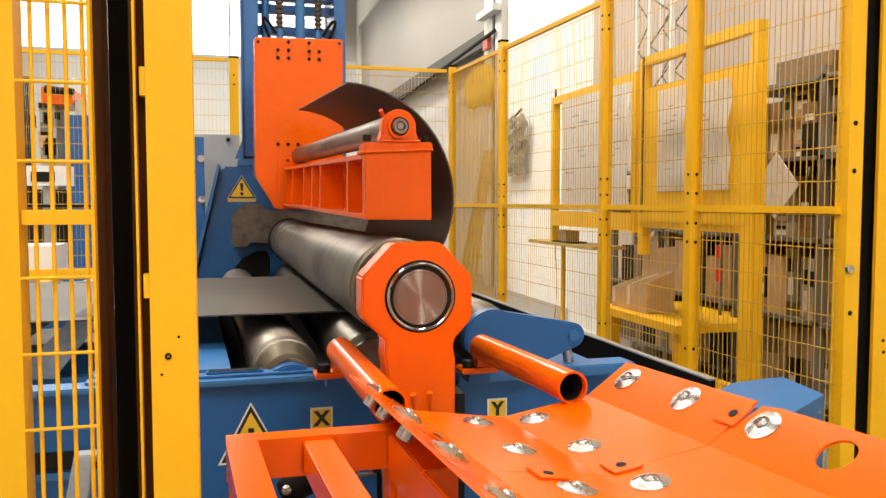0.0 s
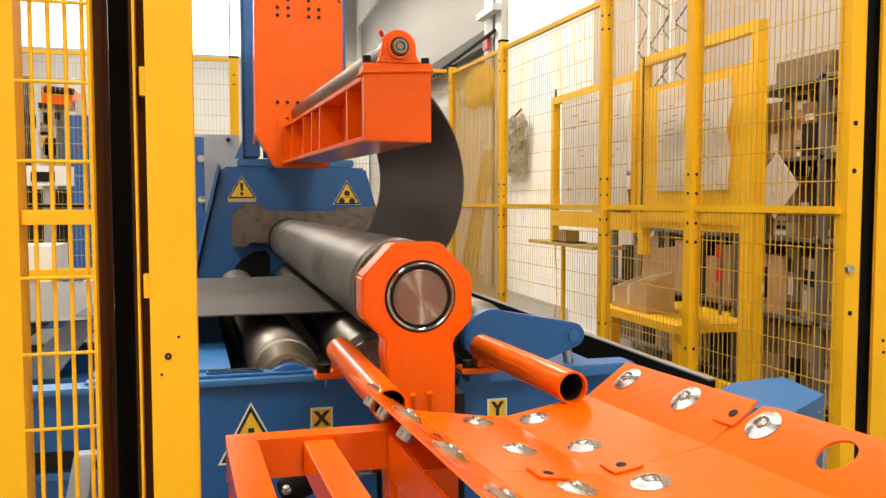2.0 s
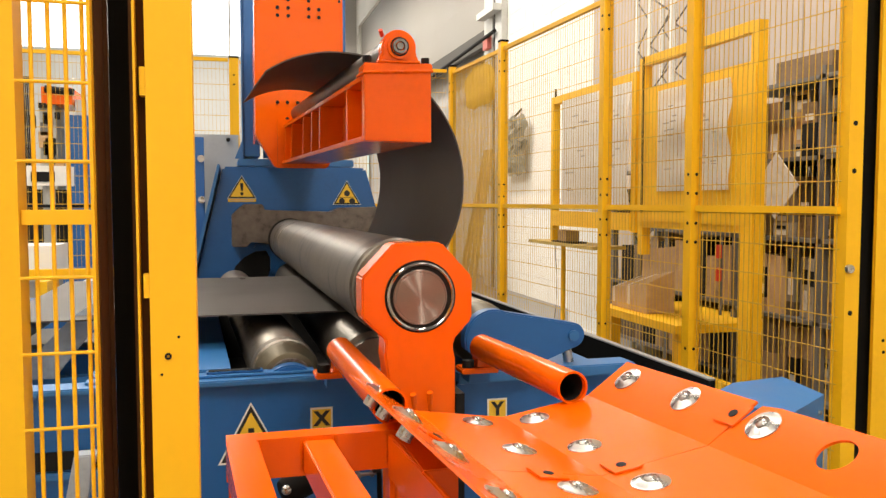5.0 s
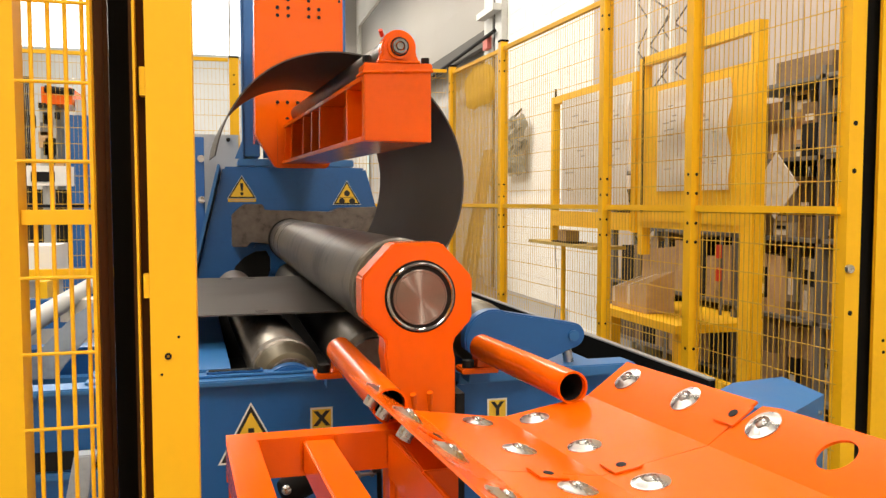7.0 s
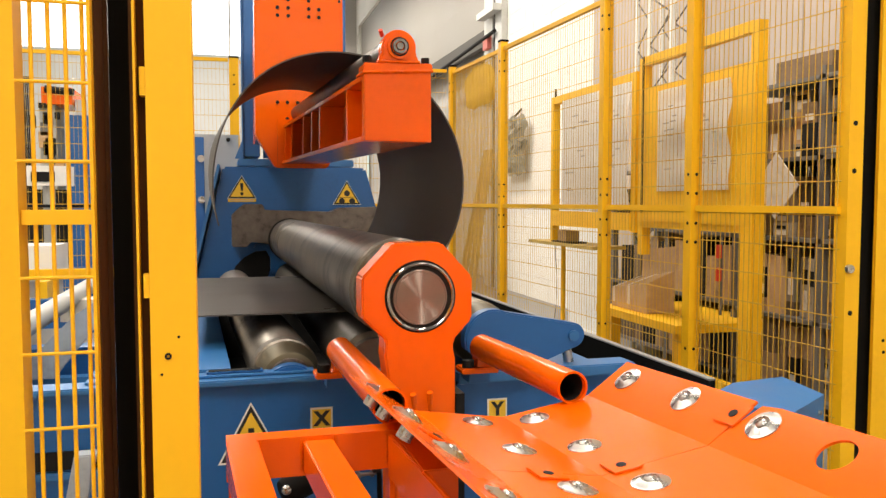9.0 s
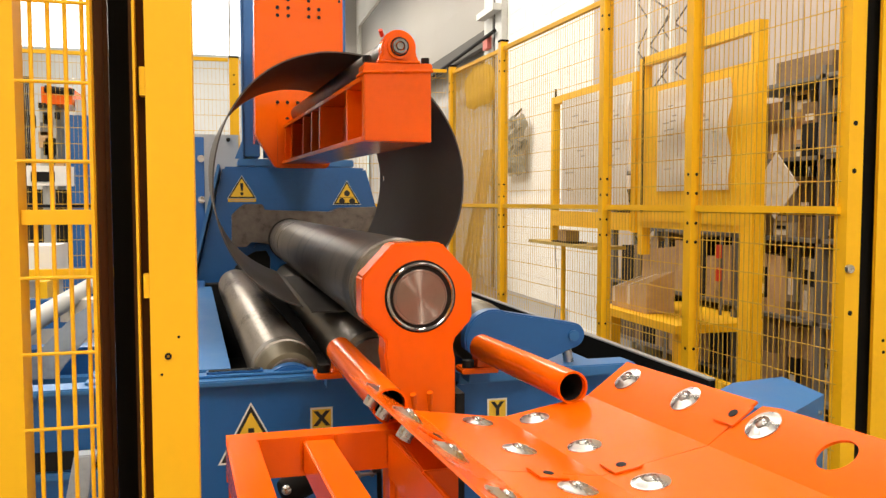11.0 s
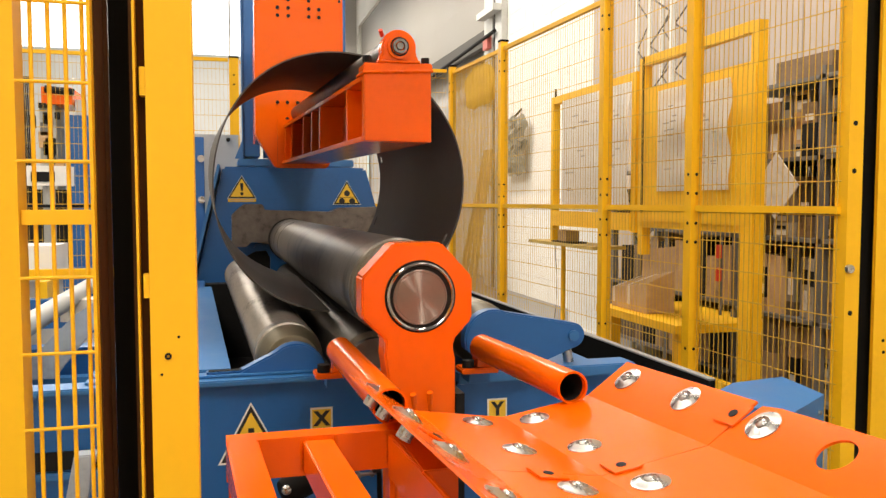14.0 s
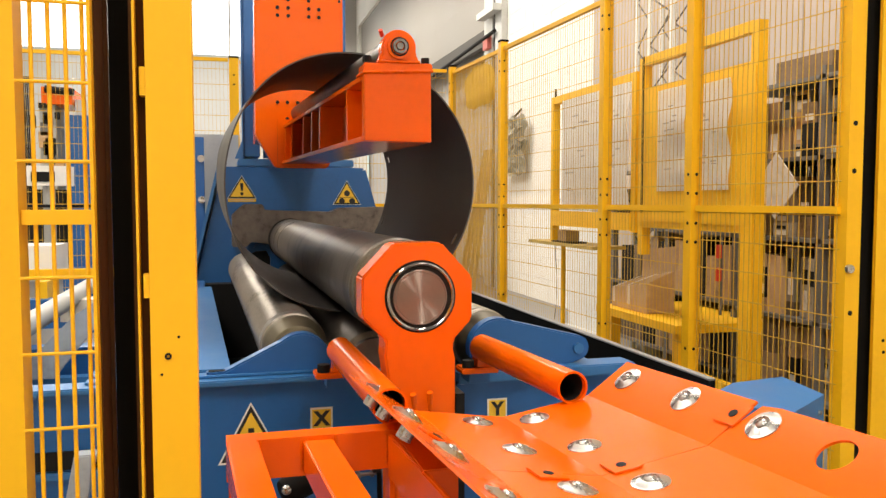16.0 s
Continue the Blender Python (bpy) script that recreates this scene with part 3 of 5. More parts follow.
# bottom roll
bot = part("bottom_roll", lathe(B(), [(0.07, -0.03), (0.07, 0), (0.083, 0.004), (0.085, 0.01), (0.085, 2.34)], 48), ROLL_DARK, machine, "dark lower roll", smooth=True)
BOT_A, BOT_B = Vector((0.345, 1.90, 0.703)) - OFF, Vector((0.335, 4.24, 0.695)) - OFF
bot.matrix_basis = turned(BOT_A, BOT_B, 0)

# side rolls with their swing arms
R_SIDE = 0.083
side_profile = [(0.050, -0.080), (0.050, -0.077), (0.058, -0.075), (0.077, -0.02), (0.077, 0.0), (0.077, 0.002), (0.077, 0.008), (R_SIDE, 0.012), (R_SIDE, 0.06), (R_SIDE * 0.985, 0.062), (R_SIDE * 0.985, 0.066), (R_SIDE, 0.068), (R_SIDE, 2.19), (0.06, 2.195)]
left_roll = part("side_roll", lathe(B(), side_profile, 48), ROLL_PALE, machine, "worn steel side roll", smooth=True)
part("collar", lathe(B(), [(0.060, -0.0765), (0.064, -0.074), (0.0785, -0.030), (0.0800, -0.022), (0.0800, -0.001)], 48), COLLAR, left_roll, "brown varnished collar", smooth=True)
right_roll = part("side_roll", lathe(B(), side_profile, 48), ROLL_PALE, machine, "worn steel side roll", smooth=True)
part("collar", lathe(B(), [(0.060, -0.0765), (0.064, -0.074), (0.0785, -0.030), (0.0800, -0.022), (0.0800, -0.001)], 48), COLLAR, right_roll, "brown varnished collar", smooth=True)


def swing_arm(side):
    """Arm in its own space: the roll's centre at the origin, its pin out to the side."""
    if side > 0:
        outline = arc(0, 0, 0.076, 200, 65, 14) + arc(0.215, 0.002, 0.032, 80, -70, 10) + [(0.10, -0.075)]
    else:
        outline = arc(0, 0, 0.070, -20, 132, 14) + [(-0.225, -0.036), (-0.245, -0.05), (-0.245, -0.10), (0.05, -0.10)]
    a = part("swing_arm", prism(B(), outline, -0.045, -0.004), BLUE, machine, "blue swing arm with a round bearing end", bevel=0.004)
    if side > 0:
        part("pin", tube(B(), (0.215, -0.052, 0.002), (0.215, -0.03, 0.002), 0.014, 18), BLUE_PALE, a, smooth=True)
        part("rod", tube(B(), (0.205, -0.02, -0.03), (0.225, -0.02, -0.12), 0.013, 16), BRIGHT, a, "bright piston rod", smooth=True)
    return a


left_arm, right_arm = swing_arm(-1), swing_arm(1)

# carriage with the support beam: its own space is the raised place
carriage = part("carriage", prism(B(), [(0.215, 1.245), (0.134, 1.385), (0.134, 1.975), (0.511, 1.985), (0.511, 1.385), (0.44, 1.245)], 3.52, 3.60), ORANGE, machine, "orange sliding carriage plate", bevel=0.006)
carriage.matrix_basis = MI


def cpart(name, bm, mat, label="", bevel=0.0, smooth=False):
    return part(name, bm, mat, carriage, label, bevel, smooth)


cpart("slide_box", box(B(), 0.155, 0.50, 3.601, 4.36, 1.40, 1.95), ORANGE, bevel=0.004)
cpart("slide_strip", box(B(), 0.501, 0.520, 3.70, 4.40, 1.40, 1.98), BLUE, "blue slide strip", bevel=0.002)
for z in (1.925, 1.892, 1.960):
    for x in (0.232, 0.277, 0.364, 0.407):
        if z < 1.95 or 0.25 < x < 0.38:
            cpart("bolt", tube(B(), (x, 3.514, z), (x, 3.519, z), 0.0075, 14), DARK)
for x, z in ((0.228, 1.525), (0.270, 1.525), (0.313, 1.525), (0.268, 1.455)):
    cpart("bolt", tube(B(), (x, 3.514, z), (x, 3.519, z), 0.0075, 14), DARK)
for x, z in ((0.15, 1.955), (0.495, 1.965)):
    cpart("bolt", tube(B(), (x, 3.514, z), (x, 3.519, z), 0.006, 14), DARK)
# open-sided box beam
N = ((0.309, 1.80, 1.238), (0.465, 1.80, 1.236), (0.464, 1.80, 1.397), (0.309, 1.80, 1.388))
F = ((0.243, 3.519, 1.262), (0.42, 3.519, 1.262), (0.42, 3.519, 1.425), (0.248, 3.519, 1.425))


def along(i, f, dx=0.0, dz=0.0):
    p = Vector(N[i]).lerp(Vector(F[i]), f)
    return (p.x + dx, p.y, p.z + dz)


cpart("beam_bottom", hexa(B(), (along(0, 0.02, 0, 0), along(1, 0.02), along(1, 0.02, 0, 0.012), along(0, 0.02, 0, 0.012)), (along(0, 1), along(1, 1), along(1, 1, 0, 0.012), along(0, 1, 0, 0.012))), ORANGE, bevel=0.0015)
cpart("beam_top", hexa(B(), (along(3, 0.02, 0, -0.012), along(2, 0.02, 0, -0.012), along(2, 0.02), along(3, 0.02)), (along(3, 1, 0, -0.012), along(2, 1, 0, -0.012), along(2, 1), along(3, 1))), ORANGE, bevel=0.0015)
cpart("beam_web", hexa(B(), (along(0, 0.02, 0.075, 0.0125), along(0, 0.02, 0.087, 0.0125), along(3, 0.02, 0.087, -0.0125), along(3, 0.02, 0.075, -0.0125)), (along(0, 1, 0.075, 0.0125), along(0, 1, 0.087, 0.0125), along(3, 1, 0.087, -0.0125), along(3, 1, 0.075, -0.0125))), ORANGE)
for f in (0.135, 0.40, 0.50, 0.62, 0.82, 0.95):
    g = f + 0.010
    cpart("rib", hexa(B(), (along(0, f, 0.004, 0.0125), along(0, f, 0.0745, 0.0125), along(3, f, 0.0745, -0.0125), along(3, f, 0.004, -0.0125)), (along(0, g, 0.004, 0.0125), along(0, g, 0.0745, 0.0125), along(3, g, 0.0745, -0.0125), along(3, g, 0.004, -0.0125))), ORANGE)
cpart("end_plate", hexa(B(), N, tuple(along(i, 0.018) for i in range(4))), ORANGE, "orange beam end plate", bevel=0.002)
cpart("root_plate", box(B(), 0.225, 0.43, 3.50, 3.519, 1.25, 1.45), ORANGE, bevel=0.002)
# bearing at the beam's tip
cpart("bearing_foot", hexa(B(), ((0.307, 1.797, 1.389), (0.467, 1.797, 1.398), (0.467, 1.797, 1.416), (0.307, 1.797, 1.412)), ((0.307, 1.87, 1.389), (0.467, 1.87, 1.398), (0.467, 1.87, 1.416), (0.307, 1.87, 1.412))), ORANGE, "orange bearing foot", bevel=0.003)
cpart("bearing_housing", prism(B(), [(0.342, 1.417), (0.436, 1.417), (0.433, 1.428), (0.428, 1.436)] + arc(0.389, 1.450, 0.040, 0, 180, 16) + [(0.350, 1.436), (0.346, 1.428)], 1.80, 1.845), ORANGE, "orange pillow block", bevel=0.004)
cpart("bearing_boss", tube(B(), (0.389, 1.793, 1.450), (0.389, 1.80, 1.450), 0.028, 28), ORANGE, smooth=True, bevel=0.002)
cpart("shaft_end", tube(B(), (0.389, 1.784, 1.450), (0.389, 1.81, 1.450), 0.0165, 24, inner=0.011), STEEL_DULL, "dull steel shaft end", smooth=True)
cpart("shaft_core", tube(B(), (0.389, 1.784, 1.450), (0.389, 1.81, 1.450), 0.0085, 6), STEEL_DULL, "hexagon screw in the shaft end")
cpart("boss_groove", tube(B(), (0.389, 1.7925, 1.450), (0.389, 1.80, 1.450), 0.0215, 28, inner=0.018), DARK)
cpart("grease_nipple", tube(B(), (0.352, 1.81, 1.475), (0.346, 1.80, 1.486), 0.0050, 10), RED, "red cap of the grease nipple", smooth=True)
def bead(p, q, n, r):
    """A weld seam: a row of small uneven drops from p to q."""
    bm = B()
    p, q = Vector(p), Vector(q)
    for i in range(n):
        a, b = p.lerp(q, i / n), p.lerp(q, (i + 1.15) / n)
        tube(bm, a, b, r * (0.8 + 0.25 * math.sin(i * 2.3)), 8, r * (1.0 + 0.25 * math.sin(i * 1.7 + 1)))
    return bm


cpart("weld_seam", bead((0.307, 1.797, 1.3905), (0.467, 1.797, 1.3985), 26, 0.0036), ORANGE, smooth=True)
cpart("weld_seam", bead((0.307, 1.797, 1.3905), (0.306, 1.87, 1.391), 12, 0.0036), ORANGE, smooth=True)
cpart("weld_seam", bead((0.342, 1.797, 1.4165), (0.436, 1.797, 1.4175), 16, 0.0032), ORANGE, smooth=True)
for k, f in enumerate((0.135, 0.40, 0.50, 0.62, 0.82)):
    cpart("weld_seam", bead(along(0, f - 0.002, 0.003, 0.013), along(0, f - 0.002, 0.070, 0.013), 9, 0.003), ORANGE, smooth=True)
for x in (0.318, 0.455):
    cpart("foot_bolt", tube(B(), (x, 1.82, 1.4165), (x, 1.82, 1.431), 0.010, 6), DARK, "black hexagon bolt head")
cpart("support_roller", tube(B(), (0.389, 1.846, 1.450), (0.315, 3.49, 1.476), 0.033, 32), ROLL, "grey steel support roller", smooth=True)
cpart("far_bearing", box(B(), 0.285, 0.345, 3.49, 3.5, 1.42, 1.478), ORANGE, bevel=0.002)

# orange pipes beside the yoke, on their flanges
for (fx, fz), (nx, nz), side in (((0.247, 0.765), (0.262, 0.760), -1), ((0.582, 0.757), (0.610, 0.760), 1)):
    ny = 1.29 if side < 0 else 1.33
    p = mpart("stop_pipe", tube(B(), (fx, 1.78, fz), (nx, ny, nz), 0.0305, 36, inner=0.0265), ORANGE, "orange open-ended steel pipe", smooth=True)
    # Near-black sleeve added so the pipe's inside looks shaded.
    mpart("bore_shade", tube(B(), (fx, 1.77, fz), (nx, ny + 0.012, nz), 0.0262, 32, inner=0.0245), DARK, parent=p, smooth=True)
    mpart("flange", box(B(), fx - 0.06, fx + 0.03, 1.74, 1.80, fz - 0.055, fz - 0.042), ORANGE, parent=p, bevel=0.003)
    mpart("flange_bolt", tube(B(), (fx - 0.04, 1.76, fz - 0.042), (fx - 0.04, 1.76, fz - 0.025), 0.014, 14), DARK, parent=p)
    mpart("saddle", box(B(), fx - 0.02, fx + 0.02, 1.75, 1.79, fz - 0.041, fz - 0.02), ORANGE, parent=p)
    mpart("stay", box(B(), fx - 0.03, fx + 0.02, 1.78, 1.83 if side < 0 else 1.84, fz - 0.085, fz - 0.056), BLUE, parent=p)

# punched wear marks along the outer pipe
for k in range(9):
    f = 0.25 + 0.06 * k
    px, py, pz = 0.582 + 0.028 * f, 1.78 - 0.45 * f, 0.757 + 0.003 * f
    mpart("wear_mark", box(B(), px + 0.004, px + 0.007, py, py + 0.007 + 0.004 * (k % 3), pz + 0.0294, pz + 0.0304), DARK)

# blue cover and motor
cover = thing("side_cover_box", "blue painted sheet metal cover box with a screw", "cover", (1.34, 1.67, 0))
shell = B()
plan = [(-0.23, 0.01), (-0.115, -0.165), (0.09, -0.03), (0.125, 0.17), (-0.05, 0.14)]
lo = [shell.verts.new((x, y, 0.05)) for x, y in plan]
hi = [shell.verts.new((x, y, 0.622)) for x, y in plan]
shell.faces.new(lo[::-1])
shell.faces.new(hi)
for k in range(5):
    shell.faces.new((lo[k], lo[(k + 1) % 5], hi[(k + 1) % 5], hi[k]))
part("shell", shell, BLUE_PALE, cover, bevel=0.004)
part("foot", box(B(), -0.08, 0.06, -0.05, 0.10, 0.0, 0.049), DARK, cover)
part("screw", tube(B(), (0.058, -0.060, 0.585), (0.052, -0.050, 0.585), 0.006, 12), BRIGHT, cover)


# ---- the discharge chute: two folded sheets on a tube frame ----
chute = thing("discharge_chute", "orange folded sheet chute with conical steel washers, on a tube frame", "chute", (0.48, 1.0, 0))
SEC = [(0.204, 0.805), (0.319, 0.733), (0.482, 0.710), (0.649, 0.739), (0.73, 0.798)]
DIR = Vector((-0.04045, 1.0, -0.03234))


def chute_at(u, back, lift=0.0):
    """A point of the trough: u from 0 to 4 across its folds, back metres from its far end, lift off the sheet."""
    i = min(3, int(u))
    (x0, z0), (x1, z1) = SEC[i], SEC[i + 1]
    f = u - i
    n = Vector((-(z1 - z0), 0, x1 - x0)).normalized()
    return Vector((x0 + (x1 - x0) * f, 1.35, z0 + (z1 - z0) * f)) - DIR * back + n * lift - Vector((0.48, 1.0, 0))


def chute_normal(u):
    i = min(3, int(u))
    (x0, z0), (x1, z1) = SEC[i], SEC[i + 1]
    return Vector((-(z1 - z0), 0, x1 - x0)).normalized()


def trough(b0, b1, hole=None):
    """One folded sheet, 4 mm thick, between two distances from the far end; hole: (u, back, radius)."""
    bm = B()
    us, steps = [0, 0.5, 1, 1.5, 2, 2.5, 3, 4], [b0 + (b1 - b0) * i / 6 for i in range(7)]
    if hole:
        u, b, r = hole
        us = us[:-1] + [u - 0.37, u + 0.37, 4]
        steps = sorted([b0, b - 0.045, b + 0.045, b1, b0 + 0.08])
    corner_cut = {us[-2]: 0.016, us[-1]: 0.05} if hole else {}
    top = [[bm.verts.new(chute_at(u1, b2 + (corner_cut.get(u1, 0.0) if i == 0 else 0.0))) for u1 in us] for i, b2 in enumerate(steps)]
    for i in range(len(steps) - 1):
        for j in range(len(us) - 1):
            corners = (top[i][j], top[i][j + 1], top[i + 1][j + 1], top[i + 1][j])
            if hole and us[j] < hole[0] < us[j + 1] and steps[i] < hole[1] < steps[i + 1]:
                mid = chute_at(hole[0], hole[1])
                e1 = (corners[1].co - corners[0].co).normalized()
                e2 = (corners[3].co - corners[0].co).normalized()
                rim = [bm.verts.new(mid + (e1 * math.cos(k * math.pi / 16) + e2 * math.sin(k * math.pi / 16)) * hole[2]) for k in range(32)]
                order = (corners[2], corners[3], corners[0], corners[1])
                for q in range(4):
                    for k in range(8):
                        bm.faces.new((order[q], rim[(q * 8 + k + 1) % 32], rim[q * 8 + k]))
                    bm.faces.new((order[q], order[(q + 1) % 4], rim[((q + 1) * 8) % 32]))
            else:
                bm.faces.new(corners)
    bmesh.ops.recalc_face_normals(bm, faces=bm.faces)
    if sum(f.normal.z * f.calc_area() for f in bm.faces) < 0:
        bmesh.ops.reverse_faces(bm, faces=bm.faces)
    bmesh.ops.solidify(bm, geom=bm.faces[:], thickness=0.004)
    return bm


far_sheet = part("far_sheet", trough(0.0, 0.362), ORANGE, chute, "folded orange sheet")
near_sheet = part("near_sheet", trough(0.3635, 1.0, (3.575, 0.55, 0.026)), ORANGE, chute, "folded orange sheet with a round hole")


def washer(u, back, sheet):
    """A conical steel washer with a domed screw, seated on the sheet."""
    c, n = chute_at(u, back), chute_normal(u)
    m = Matrix.Translation(c) @ n.to_track_quat("Z", "Y").to_matrix().to_4x4()
    w = part("washer", lathe(B(), [(0.0265, 0.0), (0.0265, 0.0018), (0.021, 0.0030), (0.0135, 0.0068), (0.0125, 0.0068), (0.0110, 0.0030)], 36), BRIGHT, sheet, "conical bright steel washer", smooth=True, at=m)
    return w


def screws(u, back, sheet):
    c, n = chute_at(u, back), chute_normal(u)
    m = Matrix.Translation(c + n * 0.0031) @ n.to_track_quat("Z", "Y").to_matrix().to_4x4()
    part("screw", lathe(B(), [(0.0085, 0.0), (0.0085, 0.0035), (0.0065, 0.0060), (0.0035, 0.0070), (0.0030, 0.0050)], 20), BRIGHT, sheet, "domed bright screw", smooth=True, at=m)


for u, row in ((0.38, (0.03, 0.215, 0.418, 0.60)), (1.57, (0.062, 0.243, 0.432, 0.62)), (2.225, (0.054, 0.241, 0.426, 0.61)), (3.63, (0.055, 0.232, 0.414))):
    for back in row:
        sheet_part = far_sheet if back < 0.36 else near_sheet
        washer(u, back, sheet_part)
        screws(u, back, sheet_part)
# nuts under the left wing
for back in (0.05, 0.14, 0.27):
    c, n = chute_at(0.32, back), chute_normal(0.3)
    part("nut", tube(B(), c - n * 0.005, c - n * 0.028, 0.012, 18), BRIGHT, far_sheet, "bright nut under the sheet", bevel=0.001)
# joint tabs with a slot
for u, b in ((0.45, 0.33), (1.48, 0.375), (2.218, 0.353), (3.642, 0.351)):
    n = chute_normal(u)
    w = 0.022 / (Vector((SEC[int(u)][0], SEC[int(u)][1])) - Vector((SEC[int(u) + 1][0], SEC[int(u) + 1][1]))).length
    q = [chute_at(u + s * w, b + d, 0.0005) for s, d in ((-1, -0.025), (1, -0.025), (1, 0.022), (-1, 0.022))]
    tab = part("joint_tab", hexa(B(), q, [p + n * 0.003 for p in q]), ORANGE, far_sheet, bevel=0.0012)
    c0 = chute_at(u, b, 0.0037)
    part("slot", tube(B(), c0, c0 + n * 0.0008, 0.0075, 14), DARK, far_sheet)

# tube frame below
FD = Vector((-0.055, 1.0, 0.0))


def rail_bar(x0, x1, z1, height, y_far=1.24, length=0.75):
    a = Vector((x0, y_far, 0))
    w = x1 - x0
    o = Vector((0.48, 1.0, 0))
    far = [Vector((x0, y_far, z1 - height)) - o, Vector((x1, y_far, z1 - height)) - o, Vector((x1, y_far, z1)) - o, Vector((x0, y_far, z1)) - o]
    near = [p - FD * length for p in far]
    part("frame_bar", hexa(B(), near, far), ORANGE, chute, "orange square frame tube", bevel=0.0025)


rail_bar(-0.003, 0.044, 0.736, 0.05)
rail_bar(0.113, 0.160, 0.728, 0.05)
rail_bar(0.247, 0.256, 0.728, 0.07)
part("frame_bar", box(B(), -0.003 - 0.48, 0.30 - 0.48, 0.241, 0.281, 0.672, 0.734), ORANGE, chute, "orange square frame tube", bevel=0.0025)
part("side_plate", hexa(B(), [Vector((0.258, 1.05, 0.60)) - Vector((0.48, 1, 0)), Vector((0.31, 1.05, 0.60)) - Vector((0.48, 1, 0)), Vector((0.31, 1.05, 0.73)) - Vector((0.48, 1, 0)), Vector((0.258, 1.05, 0.73)) - Vector((0.48, 1, 0))], [Vector((0.258, 1.239, 0.60)) - Vector((0.48, 1, 0)), Vector((0.31, 1.239, 0.60)) - Vector((0.48, 1, 0)), Vector((0.31, 1.239, 0.727)) - Vector((0.48, 1, 0)), Vector((0.258, 1.239, 0.727)) - Vector((0.48, 1, 0))]), ORANGE, chute, bevel=0.002)
for x, y in ((0.02, 1.25), (0.27, 1.26), (0.08, 0.55), (0.33, 0.55), (0.75, 0.7)):
    part("leg", box(B(), x - 0.48 - 0.02, x - 0.48 + 0.02, y - 1.0 - 0.02, y - 1.0 + 0.02, 0.0, 0.67 if x < 0.7 else 0.74), ORANGE, chute, bevel=0.002)

for x0, x1 in ((0.044, 0.113), (0.160, 0.247)):
    part("weld_seam", bead((x0 + 0.004 - 0.48, 0.2405, 0.734), (x0 + 0.004 - 0.48, 0.2405, 0.682), 8, 0.0022), ORANGE, chute, smooth=True)
    part("weld_seam", bead((x1 - 0.002 - 0.48, 0.2405, 0.728), (x1 - 0.002 - 0.48, 0.2405, 0.682), 8, 0.0022), ORANGE, chute, smooth=True)

# small motor and its cable below the frame
motor = thing("small_motor", "black geared motor with a bright shaft cap", "motor", (0.125, 1.50, 0.0))
part("body", lathe(B(), [(0.012, -0.03), (0.022, -0.027), (0.027, -0.018), (0.027, 0.03), (0.030, 0.032), (0.030, 0.075)], 32), BLACK, motor, smooth=True, at=pose(-0.004, -0.01, 0.567, 0, 75, 20))
part("terminal_box", box(B(), -0.012, 0.04, -0.02, 0.02, 0.585, 0.612), BLACK, motor, bevel=0.004)
part("cap", lathe(B(), [(0.009, 0.0), (0.009, 0.004), (0.006, 0.008), (0.002, 0.009)], 18), BRIGHT, motor, "bright domed shaft cap", smooth=True, at=pose(-0.022, -0.036, 0.572, 90, 0, -20))
part("bracket", box(B(), 0.0, 0.05, -0.0, 0.03, 0.0, 0.535), BLUE, motor)
rod = thing("adjusting_rod", "grey threaded adjusting rod with ball ends", "rod", (0.295, 1.6, 0))
part("rod", tube(B(), (-0.036, 0, 0.540), (0.07, 0, 0.540), 0.0042, 12), STEEL_DULL, rod, smooth=True)
part("ball_end", tube(B(), (-0.042, -0.008, 0.540), (-0.042, 0.008, 0.540), 0.0095, 18, inner=0.004), STEEL_DULL, rod, smooth=True)
for x in (-0.012, 0.012, 0.020):
    part("nut", tube(B(), (x, 0, 0.540), (x + 0.006, 0, 0.540), 0.0075, 6), STEEL_DULL, rod)
part("stand", box(B(), 0.05, 0.062, -0.006, 0.006, 0.0, 0.535), DARK, rod)
hose = thing("hydraulic_hose", "black hydraulic hose hanging by the base", "hose", (0.292, 1.58, 0))
bmh = B()
pts = [Vector((0.006 * math.sin(i * 0.9), 0.0, 0.60 - i * 0.0545)) for i in range(12)]
for a, b in zip(pts, pts[1:]):
    tube(bmh, a, b, 0.0052, 10)
part("tube", bmh, BLACK, hose, smooth=True)
part("clip", box(B(), -0.008, 0.008, -0.008, 0.008, 0.55, 0.556), DARK, hose)

# ---- infeed table beside the machine ----
table = thing("infeed_table", "blue infeed table frame with grey support bars", "table", (-0.95, 2.9, 0))
for x in (-0.45, 0.02, 0.40):
    part("support_bar", tube(B(), (x, -0.75, 0.745), (x, 0.9, 0.745), 0.032, 18), GREY_PAINT, table, smooth=True)
for y in (-0.5, 0.7):
    part("cross_beam", box(B(), -0.5, 0.62, y - 0.04, y + 0.04, 0.58, 0.70), BLUE, table, bevel=0.004)
    for x in (-0.45, 0.55):
        part("leg", box(B(), x - 0.04, x + 0.04, y - 0.03, y + 0.03, 0, 0.579), BLUE, table, bevel=0.003)
SLANT = [(-0.50, 0.632), (-0.44, 0.632), (-0.339, 0.762), (-0.30, 0.808), (-0.30, 0.858), (-0.392, 0.795), (-0.50, 0.684)]
part("slanted_arm", prism(B(), [(x + 0.95, z) for x, z in SLANT], -0.615, -0.595), material("grey_blue_paint", (0.30, 0.35, 0.42), 0.4, vary=0.2, scale=12), table, "grey-blue slanted arm plate", bevel=0.002)
part("arm_edge", box(B(), 0.36, 0.66, -0.60, -0.56, 0.612, 0.630), BLUE_PALE, table, "blue lower edge", bevel=0.002)
